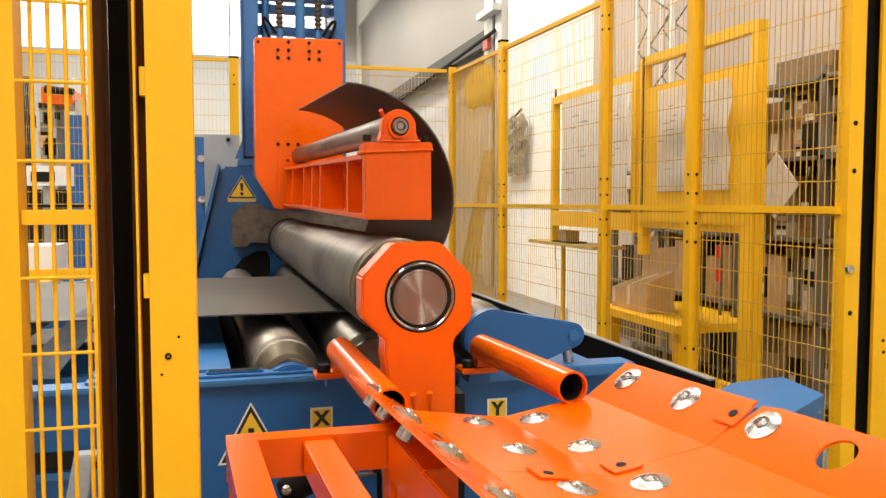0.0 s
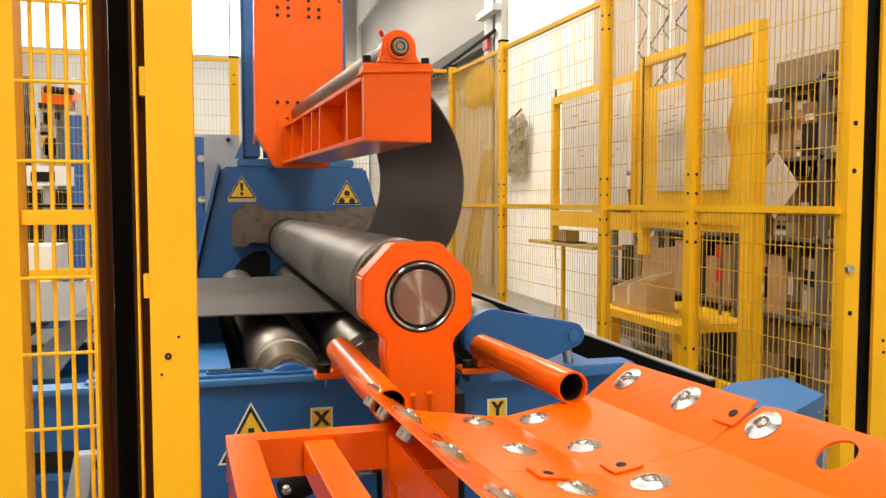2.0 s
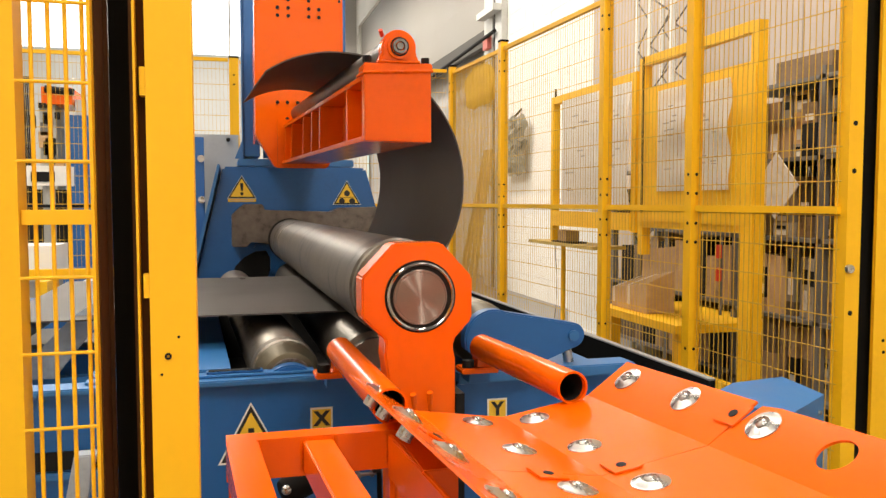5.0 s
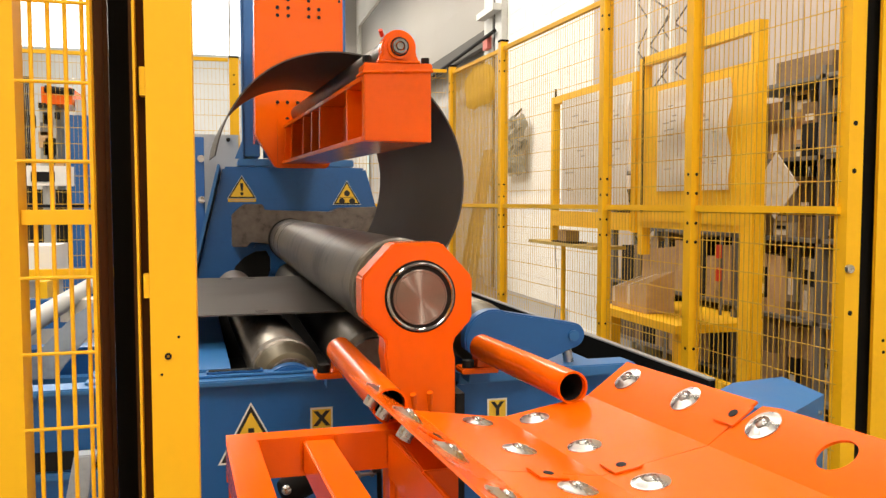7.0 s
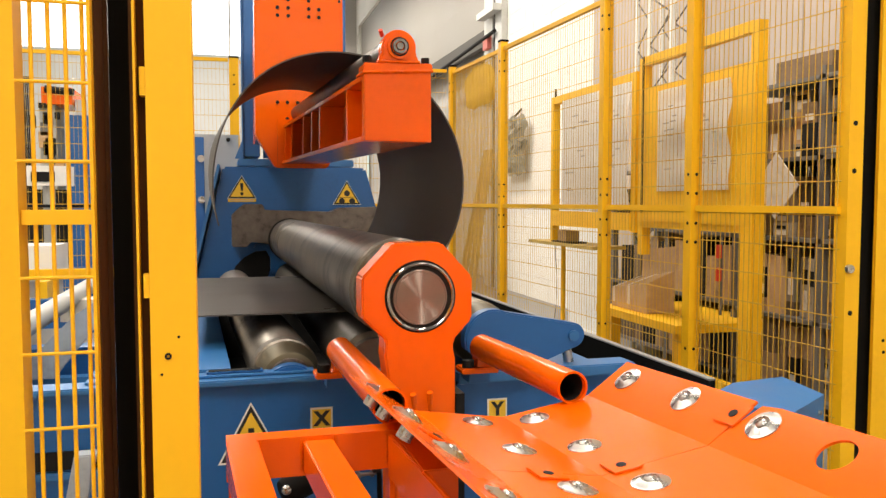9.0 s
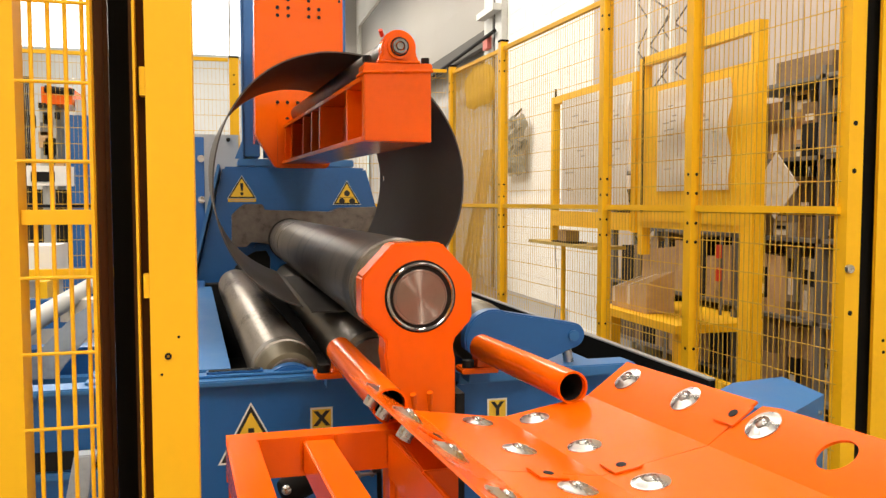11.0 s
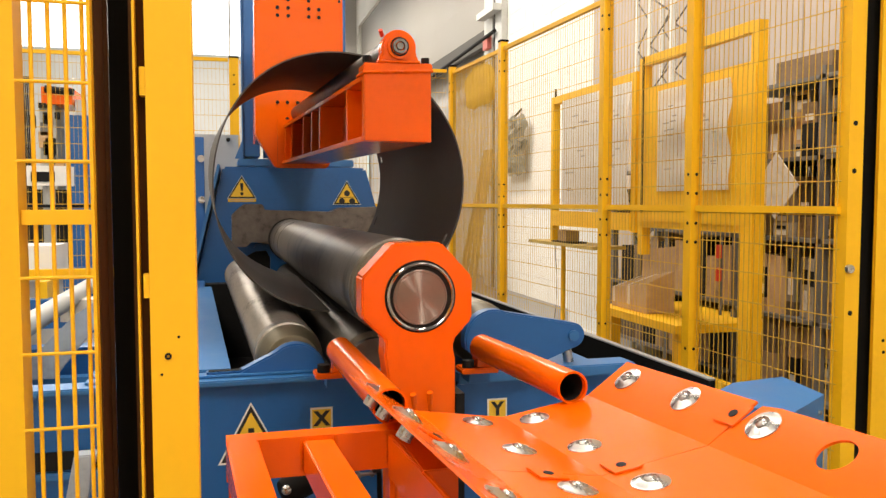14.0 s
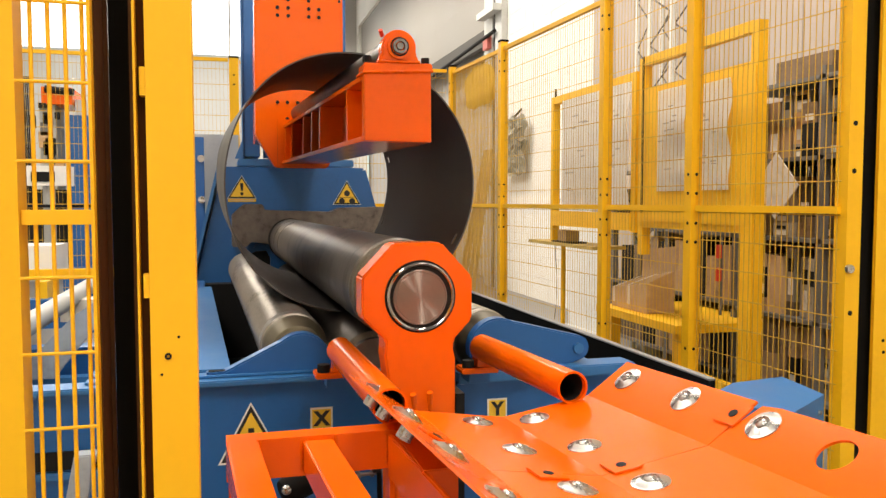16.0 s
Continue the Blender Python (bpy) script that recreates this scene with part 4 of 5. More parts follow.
part("side_rail", box(B(), 0.30, 0.66, -0.60, -0.50, 0.40, 0.611), BLUE, table, bevel=0.004)
part("terminal_box", box(B(), 0.36, 0.50, 0.30, 0.40, 0.655, 0.735), LABEL_WHITE, table, "small beige terminal box", bevel=0.004)
part("yellow_edge", box(B(), 0.1, 0.62, 0.95, 0.99, 0.76, 0.80), YELLOW, table, "yellow edge bar")
part("yellow_bracket", box(B(), 0.2, 0.24, 0.7, 0.95, 0.66, 0.77), YELLOW, table)
kick = thing("grey_strut", "grey-blue slanted floor strut before the base", "strut", (-0.325, 1.70, 0))
part("bar", hexa(B(), [Vector((-0.085, -0.02, 0.0)), Vector((-0.045, -0.02, 0.0)), Vector((-0.045, 0.02, 0.0)), Vector((-0.085, 0.02, 0.0))], [Vector((0.032, -0.02, 0.60)), Vector((0.072, -0.02, 0.60)), Vector((0.072, 0.02, 0.60)), Vector((0.032, 0.02, 0.60))]), material("grey_blue_strut_paint", (0.33, 0.36, 0.41), 0.4, vary=0.25, scale=10), kick, bevel=0.003)
part("foot", box(B(), -0.12, -0.01, -0.05, 0.05, 0.0, 0.01), DARK, kick)

# ---- behind the machine ----
cab = thing("grey_control_cabinet", "light grey control cabinet beside the headstock", "cabinet", (-0.10, 5.15, 0))
part("body", box(B(), -0.28, 0.19, -0.15, 0.15, 0.1, 1.50), GREY_PAINT, cab, bevel=0.008)
part("plinth", box(B(), -0.26, 0.17, -0.13, 0.13, 0.0, 0.099), DARK, cab)
part("knob", tube(B(), (0.13, -0.165, 1.47), (0.13, -0.15, 1.47), 0.012, 14), DARK, cab)
post = thing("blue_guide_column", "blue painted guide column with bright fittings", "column", (-0.12, 4.75, 0))
part("column", box(B(), -0.06, 0.015, -0.05, 0.05, 0.0, 1.46), BLUE, post, bevel=0.005)
for z in (1.34, 1.11):
    part("fitting", tube(B(), (0.0, -0.07, z), (0.0, -0.051, z), 0.02, 14), BRIGHT, post, smooth=True)

# neighbouring machine seen through the gate mesh
nb = thing("neighbour_machine", "blue machine with an orange top slide behind the fence", "machine", (-1.6, 7.6, 0))
part("base", box(B(), -0.9, 0.75, -0.4, 0.4, 0.0, 0.55), BLUE, nb, bevel=0.01)
part("column", box(B(), 0.36, 0.58, -0.3, 0.3, 0.551, 1.82), BLUE, nb, bevel=0.01)
part("column", box(B(), 0.62, 0.74, -0.3, 0.3, 0.551, 1.82), BLUE, nb, bevel=0.01)
part("head", box(B(), 0.41, 0.78, -0.28, 0.28, 1.821, 1.95), GREY_PAINT, nb, bevel=0.01)
part("cover", box(B(), 0.02, 0.30, -0.3, 0.25, 0.56, 1.20), DARK, nb, bevel=0.01)
part("slide", box(B(), 0.17, 0.40, -0.36, 0.2, 1.90, 2.04), ORANGE, nb, bevel=0.02)
part("slide_arm", tube(B(), (0.20, -0.37, 2.02), (0.42, -0.37, 2.0), 0.03, 14), DARK, nb, smooth=True)
part("ram", box(B(), 0.14, 0.26, -0.30, 0.1, 1.201, 1.929), GREY_PAINT, nb, bevel=0.01)
rnt = random.Random(11)
for i in range(16):
    x, z = rnt.uniform(0.03, 0.28), rnt.uniform(1.22, 1.88)
    part("tool", box(B(), x, x + rnt.uniform(0.03, 0.10), -0.38, -0.31, z, z + rnt.uniform(0.03, 0.14)), rnt.choice((DARK, DARK, GREY_PAINT, RACK_STEEL, CARDBOARD)), nb, bevel=0.004)
for i in range(5):
    part("cable", tube(B(), (0.04 + i * 0.012, -0.33, 1.2), (0.02 + i * 0.015, -0.35, 2.12), 0.006, 6), DARK, nb)

wb = thing("white_terminal", "white machine terminal with a dark screen", "terminal", (-0.865, 4.5, 0))
part("stand", tube(B(), (0, 0, 0.02), (0, 0, 1.18), 0.03, 16), GREY_PAINT, wb, smooth=True)
part("foot", box(B(), -0.15, 0.15, -0.15, 0.15, 0, 0.019), DARK, wb)
part("case", box(B(), -0.09, 0.11, -0.06, 0.06, 1.18, 1.28), WHITE_PRINT, wb, bevel=0.008)
part("screen", box(B(), -0.07, 0.04, -0.064, -0.061, 1.20, 1.25), DARK, wb)
part("tray", box(B(), -0.15, 0.22, -0.16, 0.05, 1.07, 1.085), DARK, wb, bevel=0.002)
crate = thing("white_parts_bin", "white parts bin on a grey pedestal", "bin", (-0.86, 4.1, 0))
part("bin", box(B(), -0.12, 0.12, -0.15, 0.15, 0.74, 0.90), WHITE_PRINT, crate, bevel=0.01)
part("pedestal", box(B(), -0.10, 0.10, -0.12, 0.12, 0.0, 0.739), GREY_PAINT, crate, bevel=0.005)

# ---- behind the right-hand fence ----
def upright_frame(name, label, y0, y1, z0, z1, bars, x=2.3, w=0.05, far_foot=0.0, near_foot=0.0):
    """A yellow standing frame in a plane of constant x; bars: heights of cross bars."""
    ob = thing(name, label, "frame", (x, (y0 + y1) / 2, 0))
    h = (y1 - y0) / 2
    for s in (-1, 1):
        part("post", box(B(), -w / 2, w / 2, s * h - w / 2, s * h + w / 2, far_foot if s > 0 else near_foot, z1), YELLOW, ob, bevel=0.004)
    for z in bars:
        part("bar", box(B(), -w / 2 + 0.002, w / 2 - 0.002, -h + w / 2, h - w / 2, z - w / 2, z + w / 2), YELLOW, ob, bevel=0.004)
    return ob


def drawing(y0, y1, z0, z1, x, seed):
    """A large pinned paper sheet with faint printed lines, curled at one edge."""
    rnd = random.Random(seed)
    ob = thing("drawing_sheet", "large white paper drawing, slightly curled, taped to a yellow frame", "paper", (x, (y0 + y1) / 2, 0), "drawing sheets")
    h = (y1 - y0) / 2
    bm = B()
    nz, ny = 14, 6
    g = [[bm.verts.new((0.010 * math.sin(i * 0.9 + seed) * (j / ny) ** 2 - 0.012 * math.sin(math.pi * i / nz) * (j / ny), -h + 2 * h * (1 - j / ny) + 0.02 * math.sin(i * 0.45 + seed) * (1 - abs(2 * j / ny - 1)), z0 + (z1 - z0) * i / nz)) for j in range(ny + 1)] for i in range(nz + 1)]
    for i in range(nz):
        for j in range(ny):
            bm.faces.new((g[i][j], g[i][j + 1], g[i + 1][j + 1], g[i + 1][j]))
    bmesh.ops.solidify(bm, geom=bm.faces[:], thickness=0.0008)
    part("sheet", bm, PAPER, ob, smooth=True)
    for _ in range(9):
        y, z = rnd.uniform(-h * 0.6, h * 0.4), rnd.uniform(z0 + 0.1, z1 - 0.1)
        part("print_line", box(B(), -0.030, -0.028, y, y + rnd.uniform(0.08, 0.25) * 2 * h, z, z + 0.006), INK, ob)
    return ob


nf = upright_frame("notice_frame", "yellow steel notice frame on one foot behind the fence", 4.17, 5.35, 0.25, 1.84, (1.0, 1.815), far_foot=0.813, near_foot=0.92)
# Thin dark rod drawn along the gap between the two frames.
part("dark_rod", tube(B(), (-0.045, -0.73, 1.04), (-0.045, -0.73, 1.90), 0.006, 10), DARK, nf, "thin dark rod")
part("rod_end", tube(B(), (0, 0.59, 1.84), (0, 0.59, 1.90), 0.008, 10), DARK, nf)
part("lower_board", box(B(), -0.034, -0.026, -0.575, 0.575, 0.93, 1.035), YELLOW, nf, "yellow lower board", bevel=0.002)
drawing(4.54, 5.15, 1.07, 1.79, 2.262, 1)
drawing(4.19, 4.52, 1.06, 1.79, 2.262, 2)
f2 = upright_frame("machine_guard_frame", "yellow steel guard frame with openings behind the fence", 3.09, 4.08, 0.3, 1.90, (1.88, 1.70, 0.98), w=0.05, far_foot=0.80)
part("panel", box(B(), -0.032, -0.026, -0.515, 0.515, 0.99, 1.70), YELLOW, f2, "yellow sheet panel")
part("bar", box(B(), -0.023, 0.023, -0.47, 0.30, 0.17, 0.235), YELLOW, f2, bevel=0.004)
part("panel", box(B(), -0.032, -0.026, -0.515, -0.43, 0.17, 0.985), YELLOW, f2)
drawing(3.58, 3.87, 1.155, 1.69, 2.255, 3)
drawing(3.22, 3.47, 1.155, 1.67, 2.255, 4)

bench = thing("pedestal_shelf", "narrow khaki shelf on a slim yellow pedestal behind the fence", "shelf", (2.33, 5.26, 0))
part("top", box(B(), -0.08, 0.16, -0.62, 0.48, 0.790, 0.812), material("khaki_shelf", (0.42, 0.29, 0.07), 0.6, vary=0.15), bench, bevel=0.003)
part("pole", tube(B(), (0, 0, 0.10), (0, 0, 0.789), 0.017, 18), YELLOW, bench, smooth=True)
part("foot", lathe(B(), [(0.13, 0.0), (0.13, 0.012), (0.05, 0.06), (0.022, 0.17), (0.018, 0.18)], 28), YELLOW, bench, "flared round pedestal foot", smooth=True)
carton = thing("small_carton", "small brown carton on the shelf", "box", (2.33, 5.18, 0.813))
part("body", box(B(), -0.05, 0.05, -0.07, 0.07, 0.012, 0.085), CARDBOARD, carton, bevel=0.004)
part("base_tray", box(B(), -0.06, 0.06, -0.17, 0.16, 0.0, 0.011), DARK, carton, "thin dark tray", bevel=0.002)
white = thing("white_board", "plain white board standing against the wall", "board", (2.95, 6.2, 0))
part("board", box(B(), -0.01, 0.01, -0.30, 0.32, 0.0, 0.91), WHITE_PRINT, white, bevel=0.003)
part("edge", box(B(), -0.014, 0.014, -0.335, -0.302, 0.0, 0.92), GREY_GOODS, white, "grey edge bar")
part("foot", box(B(), -0.06, 0.06, -0.3, 0.3, -0.0, 0.02), GREY_PAINT, white)
cable = thing("hanging_cable", "thin loose cable hanging in front of the wall", "cable", (2.45, 5.6, 0))
bmk = B()
pts = [Vector((0, 0.05 * math.sin(i * 0.55) + 0.012 * i, 1.12 - i * 0.09)) for i in range(13)]
for p, q in zip(pts, pts[1:]):
    tube(bmk, p, q, 0.0028, 6)
part("wire", bmk, RACK_STEEL, cable, smooth=True)

pal = thing("yellow_pallet_table", "low yellow steel table behind the fence", "table", (2.5, 3.95, 0))
part("deck", box(B(), -0.25, 0.35, -0.30, 0.62, 0.41, 0.455), YELLOW, pal, bevel=0.004)
for y in (-0.25, 0.5):
    part("leg", box(B(), -0.22, -0.16, y - 0.03, y + 0.03, 0.0, 0.409), YELLOW, pal, bevel=0.003)
part("lower_bar", box(B(), -0.23, -0.17, -0.28, 0.6, 0.06, 0.11), YELLOW, pal, bevel=0.003)

openbox = thing("open_cardboard_box", "open brown cardboard box with pale tape strips on a low table", "box", (2.41, 4.285, 0.456))
wedge = hexa(B(), [Vector((-0.09, -0.21, 0.0)), Vector((-0.09, 0.215, 0.0)), Vector((-0.09, 0.215, 0.11)), Vector((-0.09, -0.21, 0.175))], [Vector((0.09, -0.21, 0.0)), Vector((0.09, 0.215, 0.0)), Vector((0.09, 0.215, 0.165)), Vector((0.09, -0.21, 0.245))])
part("body", wedge, CARDBOARD, openbox, bevel=0.003)
part("flap", hexa(B(), [Vector((0.091, -0.24, 0.25)), Vector((0.091, 0.17, 0.18)), Vector((0.096, 0.17, 0.18)), Vector((0.096, -0.24, 0.25))], [Vector((0.15, -0.16, 0.385)), Vector((0.15, 0.26, 0.34)), Vector((0.155, 0.26, 0.34)), Vector((0.155, -0.16, 0.385))]), CARDBOARD, openbox, "raised lid flap")
lid_z = lambda yy: 0.175 - (yy + 0.21) / 0.425 * 0.065
for y in (-0.02, 0.16):
    w = y + 0.035
    part("tape", hexa(B(), [Vector((-0.093, y, lid_z(y) + 0.003)), Vector((-0.093, w, lid_z(w) + 0.003)), Vector((-0.093, w, lid_z(w) + 0.006)), Vector((-0.093, y, lid_z(y) + 0.006))], [Vector((0.088, y, lid_z(y) + 0.064)), Vector((0.088, w, lid_z(w) + 0.061)), Vector((0.088, w, lid_z(w) + 0.064)), Vector((0.088, y, lid_z(y) + 0.067))]), TAPE, openbox, "pale packing tape")
    part("tape", box(B(), -0.0935, -0.0905, y, w, 0.03, lid_z(w) + 0.003), TAPE, openbox, "pale packing tape")

# storage rack with mixed goods
rack = thing("storage_rack", "grey metal storage rack full of brown goods", "rack", (2.95, 2.9, 0))
for x in (-0.2, 0.3):
    for y in (-1.0, -0.35, 0.3, 0.95):
        part("upright", box(B(), x - 0.02, x + 0.02, y - 0.02, y + 0.02, 0, 1.74), RACK_STEEL, rack)
for z in (0.12, 0.5, 0.9, 1.3, 1.68):
    part("shelf", box(B(), -0.22, 0.32, -1.02, 0.97, z, z + 0.02), RACK_STEEL, rack)
part("back_panel", box(B(), 0.325, 0.335, -1.02, 0.97, 0.05, 1.74), STOCK, rack, "brown back panel")
rnd = random.Random(5)
for z in (0.142, 0.522, 0.922, 1.322):
    y = -0.95
    while y < 0.87:
        w = rnd.uniform(0.045, 0.12)
        level, front = z, 2.95 + rnd.uniform(-0.1, 0.0)
        while level < z + 0.24:
            h = min(rnd.choice((0.07, 0.10, 0.16, 0.30)), z + 0.345 - level)
            mat = rnd.choice((STOCK, CARDBOARD, STOCK, GREY_GOODS, GREY_GOODS, CARDBOARD, DARK))
            it = thing("stored_box", "grey stored box with a label on the metal rack" if mat == GREY_GOODS else "brown stored box on the metal rack", "box", (front, 2.9 + y + w / 2, level), "goods on the rack")
            part("body", box(B(), -0.11, 0.2, -w / 2, w / 2, 0, h), mat, it, bevel=0.003)
            if mat == GREY_GOODS:
                part("grip", box(B(), -0.113, -0.1105, -w * 0.3, w * 0.3, h * 0.55, h * 0.8), DARK, it, "dark grip slot")
            if rnd.random() < 0.5:
                part("label", box(B(), -0.1135, -0.1105, -w * 0.32, w * 0.25, h * 0.12, h * 0.45), LABEL_WHITE, it, "pale paper label")
            level += h + 0.002
        y += w + rnd.uniform(0.004, 0.02)
# Brown and beige tones put the mesh haze into these boxes.
for y, h, mat in ((-0.75, 0.3, GREY_GOODS), (-0.33, 0.2, STOCK), (0.08, 0.26, CARDBOARD), (0.52, 0.12, STOCK)):
    it = thing("stored_box", "large box on top of the metal rack", "box", (2.98, 2.9 + y, 1.701), "goods on the rack")
    part("body", box(B(), -0.18, 0.2, -0.2, 0.2, 0, h), mat, it, bevel=0.004)
low = thing("low_storage_rack", "low dark steel rack with brown goods by the wall", "rack", (3.0, 4.75, 0))
for y in (-0.82, -0.05, 0.72):
    for x in (-0.16, 0.2):
        part("upright", box(B(), x - 0.02, x + 0.02, y - 0.02, y + 0.02, 0, 1.36), RACK_STEEL, low)
for z in (0.1, 0.5, 0.9, 1.3):
    part("shelf", box(B(), -0.19, 0.23, -0.85, 0.75, z, z + 0.02), RACK_STEEL, low)
part("back_panel", box(B(), 0.235, 0.245, -0.85, 0.75, 0.05, 1.36), STOCK, low, "brown back panel")
for z in (0.121, 0.521, 0.921):
    y = -0.8
    while y < 0.60:
        w, hgt = rnd.uniform(0.06, 0.18), rnd.uniform(0.24, 0.36)
        it = thing("stored_box", "brown stored box on the low rack", "box", (2.98, 4.75 + y + w / 2, z), "goods on the rack")
        part("body", box(B(), -0.15, 0.15, -w / 2, w / 2, 0, hgt), rnd.choice((STOCK, CARDBOARD, STOCK, DARK)), it, bevel=0.003)
        y += w + 0.02
tag = thing("white_placard", "tilted white square card hung on the rack", "card", (2.72, 3.5, 1.18))
bmc = box(B(), -0.003, 0.003, -0.12, 0.12, -0.12, 0.12)
part("card", bmc, LABEL_WHITE, tag, at=pose(0, 0, 0, 45, 0, 0))
signal = thing("signal_post", "slim dark post with two small red markers", "marker", (2.70, 3.94, 0))
part("post", tube(B(), (0.012, 0, 0.0), (0.012, 0, 0.90), 0.009, 10), RACK_STEEL, signal, smooth=True)
part("foot", box(B(), -0.06, 0.08, -0.06, 0.06, 0.0, 0.01), RACK_STEEL, signal)
for z in (0.78, 0.65):
    part("marker", box(B(), -0.016, 0.006, -0.013, 0.013, z, z + 0.075), RED, signal, "small red plastic marker", bevel=0.005)

# lattice mast by the wall
mast = thing("lattice_mast", "pale lattice mast with thin dark lacing by the wall", "mast", (3.05, 5.13, 0))
chords = (0.236, 0.061, -0.233)
for x in (-0.1, 0.1):
    for y in chords:
        part("chord", tube(B(), (x, y, 0), (x, y, 4.2), 0.016, 10), WHITE_PRINT, mast, smooth=True)
for i in range(24):
    z = i * 0.17
    for (a, b) in ((chords[0], chords[1]), (chords[1], chords[2])):
        y0, y1 = (a, b) if i % 2 else (b, a)
        part("lacing", tube(B(), (-0.1, y0, z), (-0.1, y1, z + 0.17), 0.0055, 6), RACK_STEEL, mast, "thin dark lacing bar")
        part("lacing", tube(B(), (0.1, y1, z), (0.1, y0, z + 0.17), 0.0055, 6), RACK_STEEL, mast, "thin dark lacing bar")

# things hung on the wall further back
bag = thing("yellow_bag", "yellow cloth bag hanging on the wall", "bag", (3.3, 10.2, 2.63))
bmb = B()
bmesh.ops.create_icosphere(bmb, subdivisions=3, radius=0.3)
for v in bmb.verts:
    d = v.co.normalized()
    k = (abs(d.x) ** 4 + abs(d.y) ** 4 + abs(d.z) ** 4) ** 0.25
    v.co = Vector((d.x * 0.08, d.y * 0.52, d.z * 0.25 - 0.07 * d.y * d.y)) / k * (1 + 0.14 * noise.noise(d * 3))
part("cloth", bmb, material("yellow_cloth", (0.62, 0.36, 0.05), 0.9, vary=0.15, scale=9), bag, smooth=True)
part("hook", tube(B(), (0, 0, 0.26), (0.09, 0, 0.36), 0.012, 8), DARK, bag)
coat = thing("grey_plastic_bag", "crumpled grey plastic bag hanging on the wall", "bag", (3.35, 8.92, 1.75))
bmb = B()
nz, ny = 16, 12
grid = []
for i in range(nz + 1):
    z = -0.34 + 0.68 * i / nz
    half = 0.36 + 0.05 * math.sin(z * 11) - (0.08 if 0.05 < z < 0.2 else 0.0)
    grid.append([bmb.verts.new((-0.03 - 0.05 * math.cos(math.pi * (j / ny - 0.5)) * (1 + noise.noise(Vector((i * 0.5, j * 0.6, 3.0)))), -half + 2 * half * j / ny + 0.03 * math.sin(i * 1.3), z + 0.02 * math.sin(j * 1.7))) for j in range(ny + 1)])
for i in range(nz):
    for j in range(ny):
        bmb.faces.new((grid[i][j], grid[i + 1][j], grid[i + 1][j + 1], grid[i][j + 1]))
bmesh.ops.solidify(bmb, geom=bmb.faces[:], thickness=0.006)
part("film", bmb, material("grey_film", (0.30, 0.29, 0.24), 0.3, vary=0.3), coat)
part("hook", tube(B(), (-0.05, 0, 0.33), (0.05, 0, 0.44), 0.012, 8), DARK, coat)
chair = thing("folding_rack", "brown wooden folding rack standing by the wall", "rack", (3.05, 9.6, 0))
for y in (-0.3, -0.1, 0.12, 0.3):
    part("slat", hexa(B(), [Vector((-0.15, y - 0.02, 0.0)), Vector((-0.15, y + 0.02, 0.0)), Vector((-0.11, y + 0.02, 0.0)), Vector((-0.11, y - 0.02, 0.0))], [Vector((0.15, y * 0.4 - 0.02, 1.75)), Vector((0.15, y * 0.4 + 0.02, 1.75)), Vector((0.19, y * 0.4 + 0.02, 1.75)), Vector((0.19, y * 0.4 - 0.02, 1.75))]), WOOD, chair)
for z, w in ((0.4, 0.3), (1.0, 0.24), (1.3, 0.2)):
    part("rung", box(B(), -0.09 + z * 0.16, -0.06 + z * 0.16, -w, w, z, z + 0.05), WOOD, chair)

# ---- the steel sheet being bent: narrow strips that follow one another ----
sheet = thing("steel_sheet", "dark grey mill steel sheet being bent into a ring", "sheet metal", (0.307, 2.74, 0.0))
N_STRIP, LENGTH, WIDTH = 200, 2.205, 1.08
PITCH = LENGTH / N_STRIP


def strip_mesh(holes=(), inner=True):
    """One strip, 4 mm thick; holes: (middle, length) of slots along its width."""
    me = bpy.data.meshes.new("strip")
    bm = B()
    cuts = [-WIDTH / 2]
    for mid, ln in holes:
        cuts += [mid - ln / 2, mid + ln / 2]
    cuts.append(WIDTH / 2)
    e = PITCH / 2 + (0.0004 if inner else 0.0)
    for a, b in zip(cuts[::2], cuts[1::2]):
        box(bm, -e, e, a, b, -0.002, 0.002)
    if inner:
        bmesh.ops.delete(bm, geom=[f for f in bm.faces if abs(f.normal.x) > 0.9], context="FACES_ONLY")
    bm.to_mesh(me)
    bm.free()
    me.materials.append(SHEET)
    return me


plain, end_strip, slotted, slotted_far = strip_mesh(), strip_mesh((), False), strip_mesh(((-0.49, 0.014), (0.48, 0.016))), strip_mesh(((0.48, 0.03),))
strips = []
for i in range(N_STRIP):
    s = new("strip", end_strip if i in (0, N_STRIP - 1) else slotted if i in (163, 164, 165) else slotted_far if i in (141, 142, 171, 172) else plain)
    s.parent = sheet
    strips.append(s)


# ---- what moves ----
def between(table, t):
    """Straight-line reading of a table of (seconds, value)."""
    for (t0, v0), (t1, v1) in zip(table, table[1:]):
        if t <= t1:
            return v0 + (v1 - v0) * max(0.0, t - t0) / (t1 - t0)
    return table[-1][1]


LIFT = [(0, -0.179), (0.2, -0.176), (0.4, -0.145), (0.6, -0.114), (0.8, -0.080), (1.0, -0.050), (1.2, -0.026), (1.4, -0.005), (1.55, 0.0), (16, 0.0)]
RADIUS = [(0, 0.3145), (0.2, 0.315), (0.4, 0.322), (0.6, 0.329), (0.8, 0.337), (1.0, 0.344), (1.2, 0.350), (1.4, 0.354), (1.55, 0.355), (16, 0.355)]
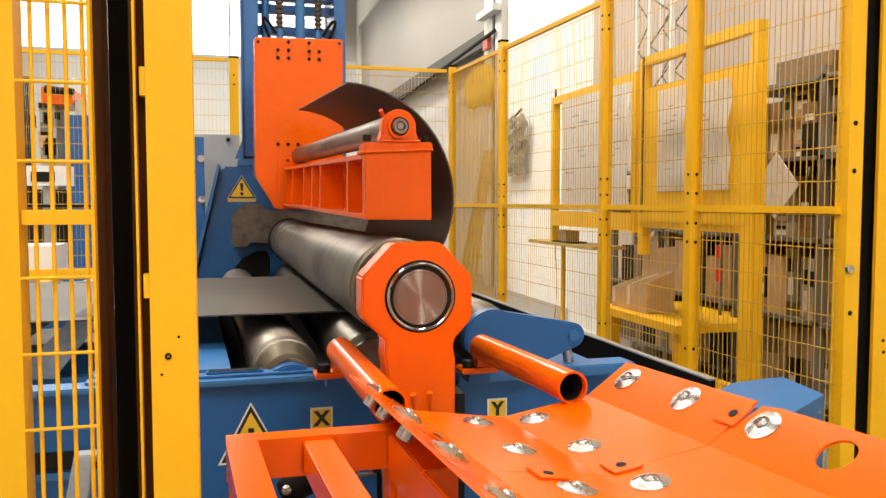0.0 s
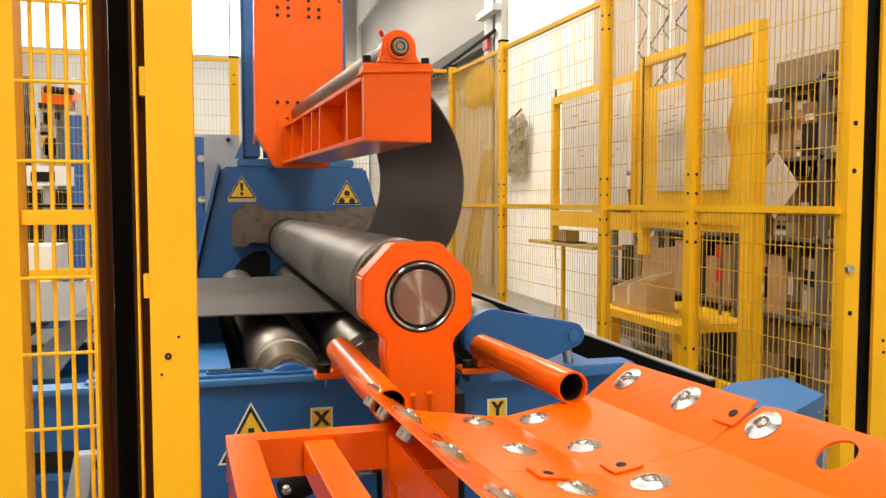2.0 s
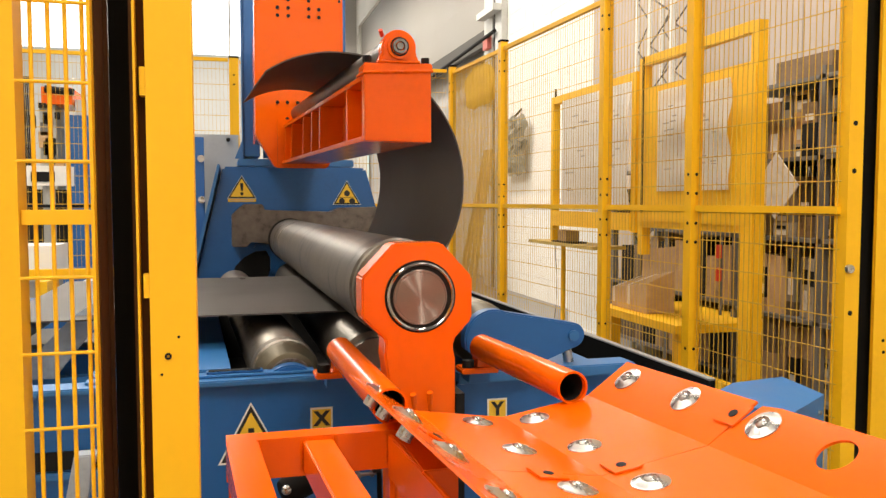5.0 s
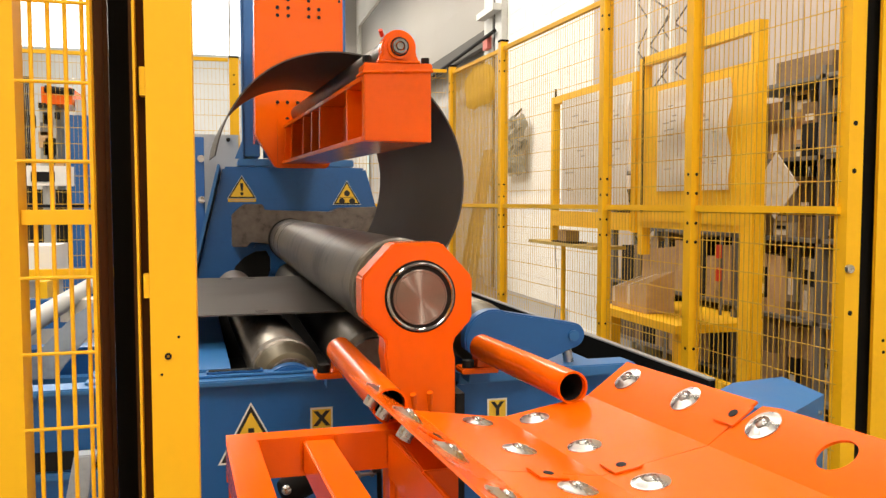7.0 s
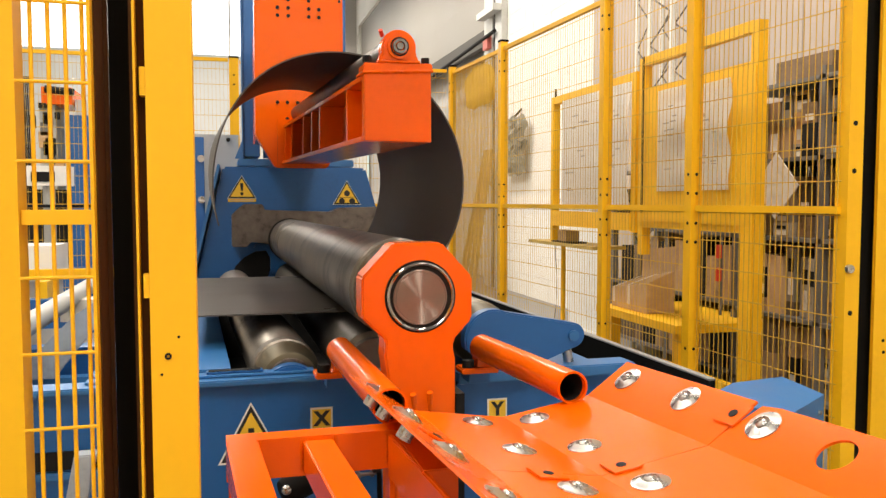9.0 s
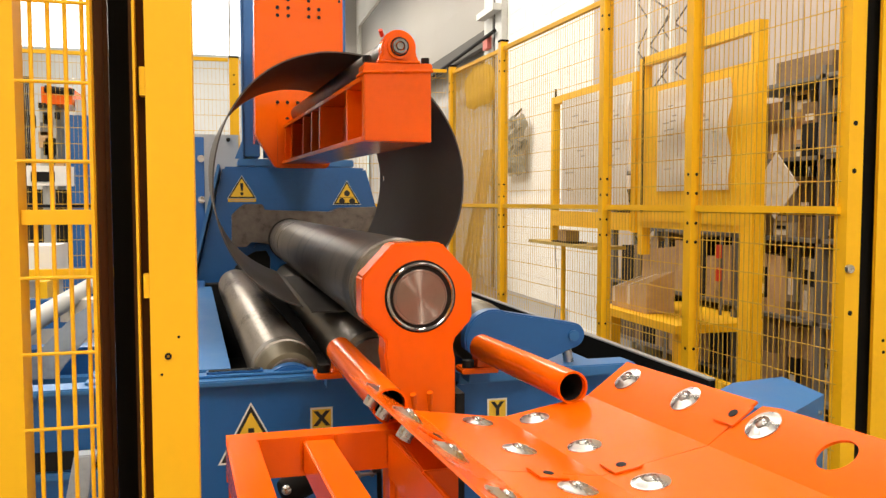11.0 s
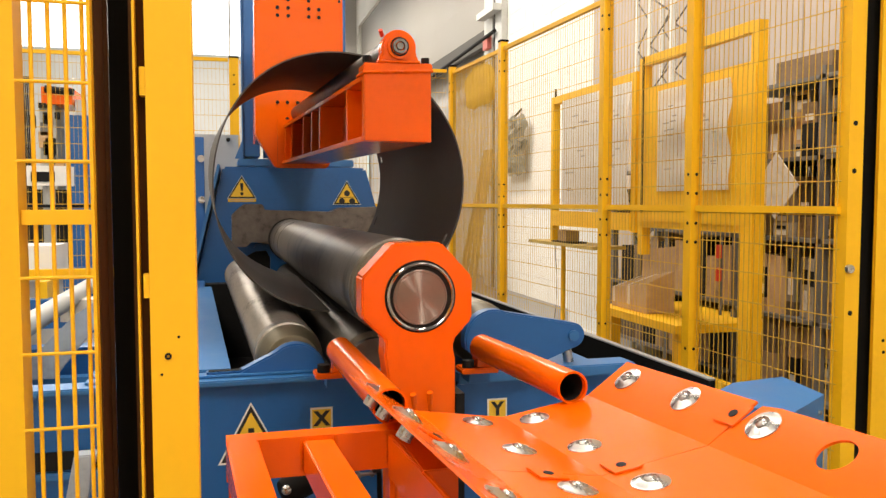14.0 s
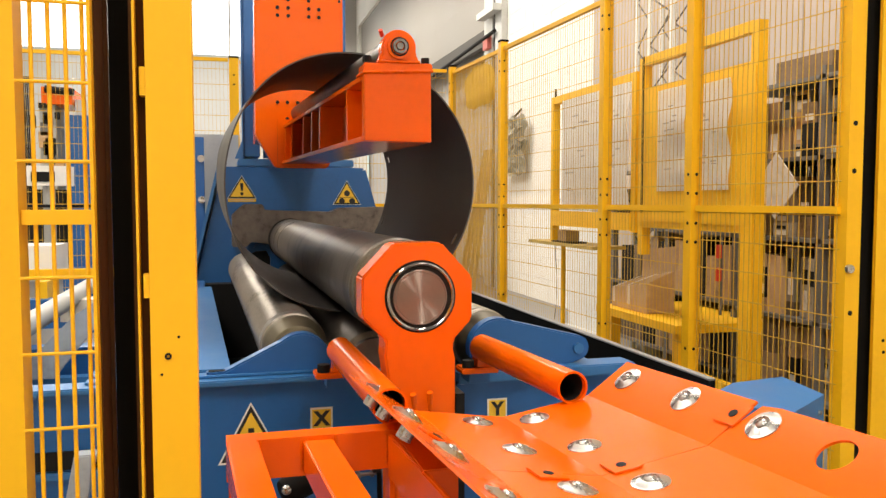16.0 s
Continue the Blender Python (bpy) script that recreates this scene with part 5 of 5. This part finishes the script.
LEAD = [(0, 0.977), (2.4, 0.977), (2.8, 1.000), (3.1, 1.044), (3.5, 1.109), (4.2, 1.206), (6.3, 1.518), (6.9, 1.592), (7.5, 1.655), (8.0, 1.704), (9.0, 1.790), (9.3, 1.820), (9.8, 1.90), (10.8, 2.09), (11.3, 2.175), (11.8, 2.198), (12.2, 2.202), (16, 2.202)]
RING_Z, TILT, SKEW = 0.796, 0.040, 0.031


def sheet_pose(p, r, dx):
    """Place of a strip that lies p metres past the point where the bending starts."""
    if p <= 0:
        return pose(dx + p, 0, RING_Z, 0, 0, 0)
    a = p / r
    w = (1 - math.cos(min(2 * a, math.pi))) / 2
    if a > 4.4:
        w *= max(0.0, 1 - (a - 4.4) / 1.9)
    e, f = TILT * w, SKEW * w
    # the free side of the ring is drawn in a little
    draw, slope = 0.0, 0.0
    if 3.4 < a < 5.8:
        k = math.pi * (a - 3.4) / 2.4
        draw, slope = 0.021 * math.sin(k) ** 2, 0.021 * math.sin(2 * k) * math.pi / 2.4 / r
    turn = a + math.atan2(-math.sin(a) * slope, 1 + math.cos(a) * slope)
    place = Matrix.Translation((dx + draw + r * math.sin(a) - math.sin(f) * WIDTH / 2, 0, RING_Z + r - r * math.cos(a) + math.sin(e) * WIDTH / 2))
    return place @ Matrix.Rotation(f, 4, "Z") @ Matrix.Rotation(e, 4, "X") @ Matrix.Rotation(-turn, 4, "Y")


def motions():
    times = [0, 0.2, 0.4, 0.6, 0.8, 1.0, 1.2, 1.4, 1.55, 2.4, 2.6] + [2.8 + 0.3 * i for i in range(32)] + [12.3, 15.8, 15.9, 16.0]
    kick = [(0, 0.011), (1.55, 0.0), (15.8, 0.0), (15.9, 0.012), (16.0, 0.030)]
    for i, s in enumerate(strips):
        walk(s, [(t, sheet_pose(between(LEAD, t) - (i + 0.5) * PITCH, between(RADIUS, t), between(kick, t))) for t in times])
    walk(carriage, [(t, MI @ pose(0, 0, z)) for t, z in LIFT])
    feed = [(t, between(LEAD, t) - 0.977) for t in times]
    walk(top_roll, [(t, turned(TOP_A, TOP_B, -d / R_TOP)) for t, d in feed])
    walk(bot, [(t, turned(BOT_A, BOT_B, d / 0.085)) for t, d in feed])
    # side rolls
    low, mid, high = (0.143, 0.675, 0.059, 0.676, 0.145, 0.645), (0.153, 0.731, 0.087, 0.742, 0.161, 0.711), (0.163, 0.739, 0.099, 0.756, 0.170, 0.719)
    mix = lambda a, b, f: tuple(p + (q - p) * f for p, q in zip(a, b))
    la = [(0, low), (13.1, low), (13.5, mix(low, mid, 0.25)), (13.9, mix(low, mid, 0.65)), (14.4, mid), (15.0, mix(mid, high, 0.4)), (16.0, high)]
    walk(left_roll, [(t, turned(Vector((q[0], 1.997, q[1])) - OFF, Vector((q[2], 4.2, q[3])) - OFF, between(LEAD, t) * 6)) for t, q in la])
    walk(left_arm, [(t, pose(q[4] - OFF.x, 1.918 - OFF.y, q[5] + 0.004)) for t, q in la])
    ra = [(0, (0.645, 0.755, 0)), (15.7, (0.645, 0.755, 0)), (15.85, (0.650, 0.747, -1)), (16.0, (0.658, 0.733, -3))]
    walk(right_roll, [(t, turned(Vector((a, 2.0, b)) - OFF, Vector((a + 0.004, 4.2, b - 0.025)) - OFF, 0)) for t, (a, b, c) in ra])
    walk(right_arm, [(t, pose(a - OFF.x, 1.92 - OFF.y, b, 0, -c, 0)) for t, (a, b, c) in ra])


motions()
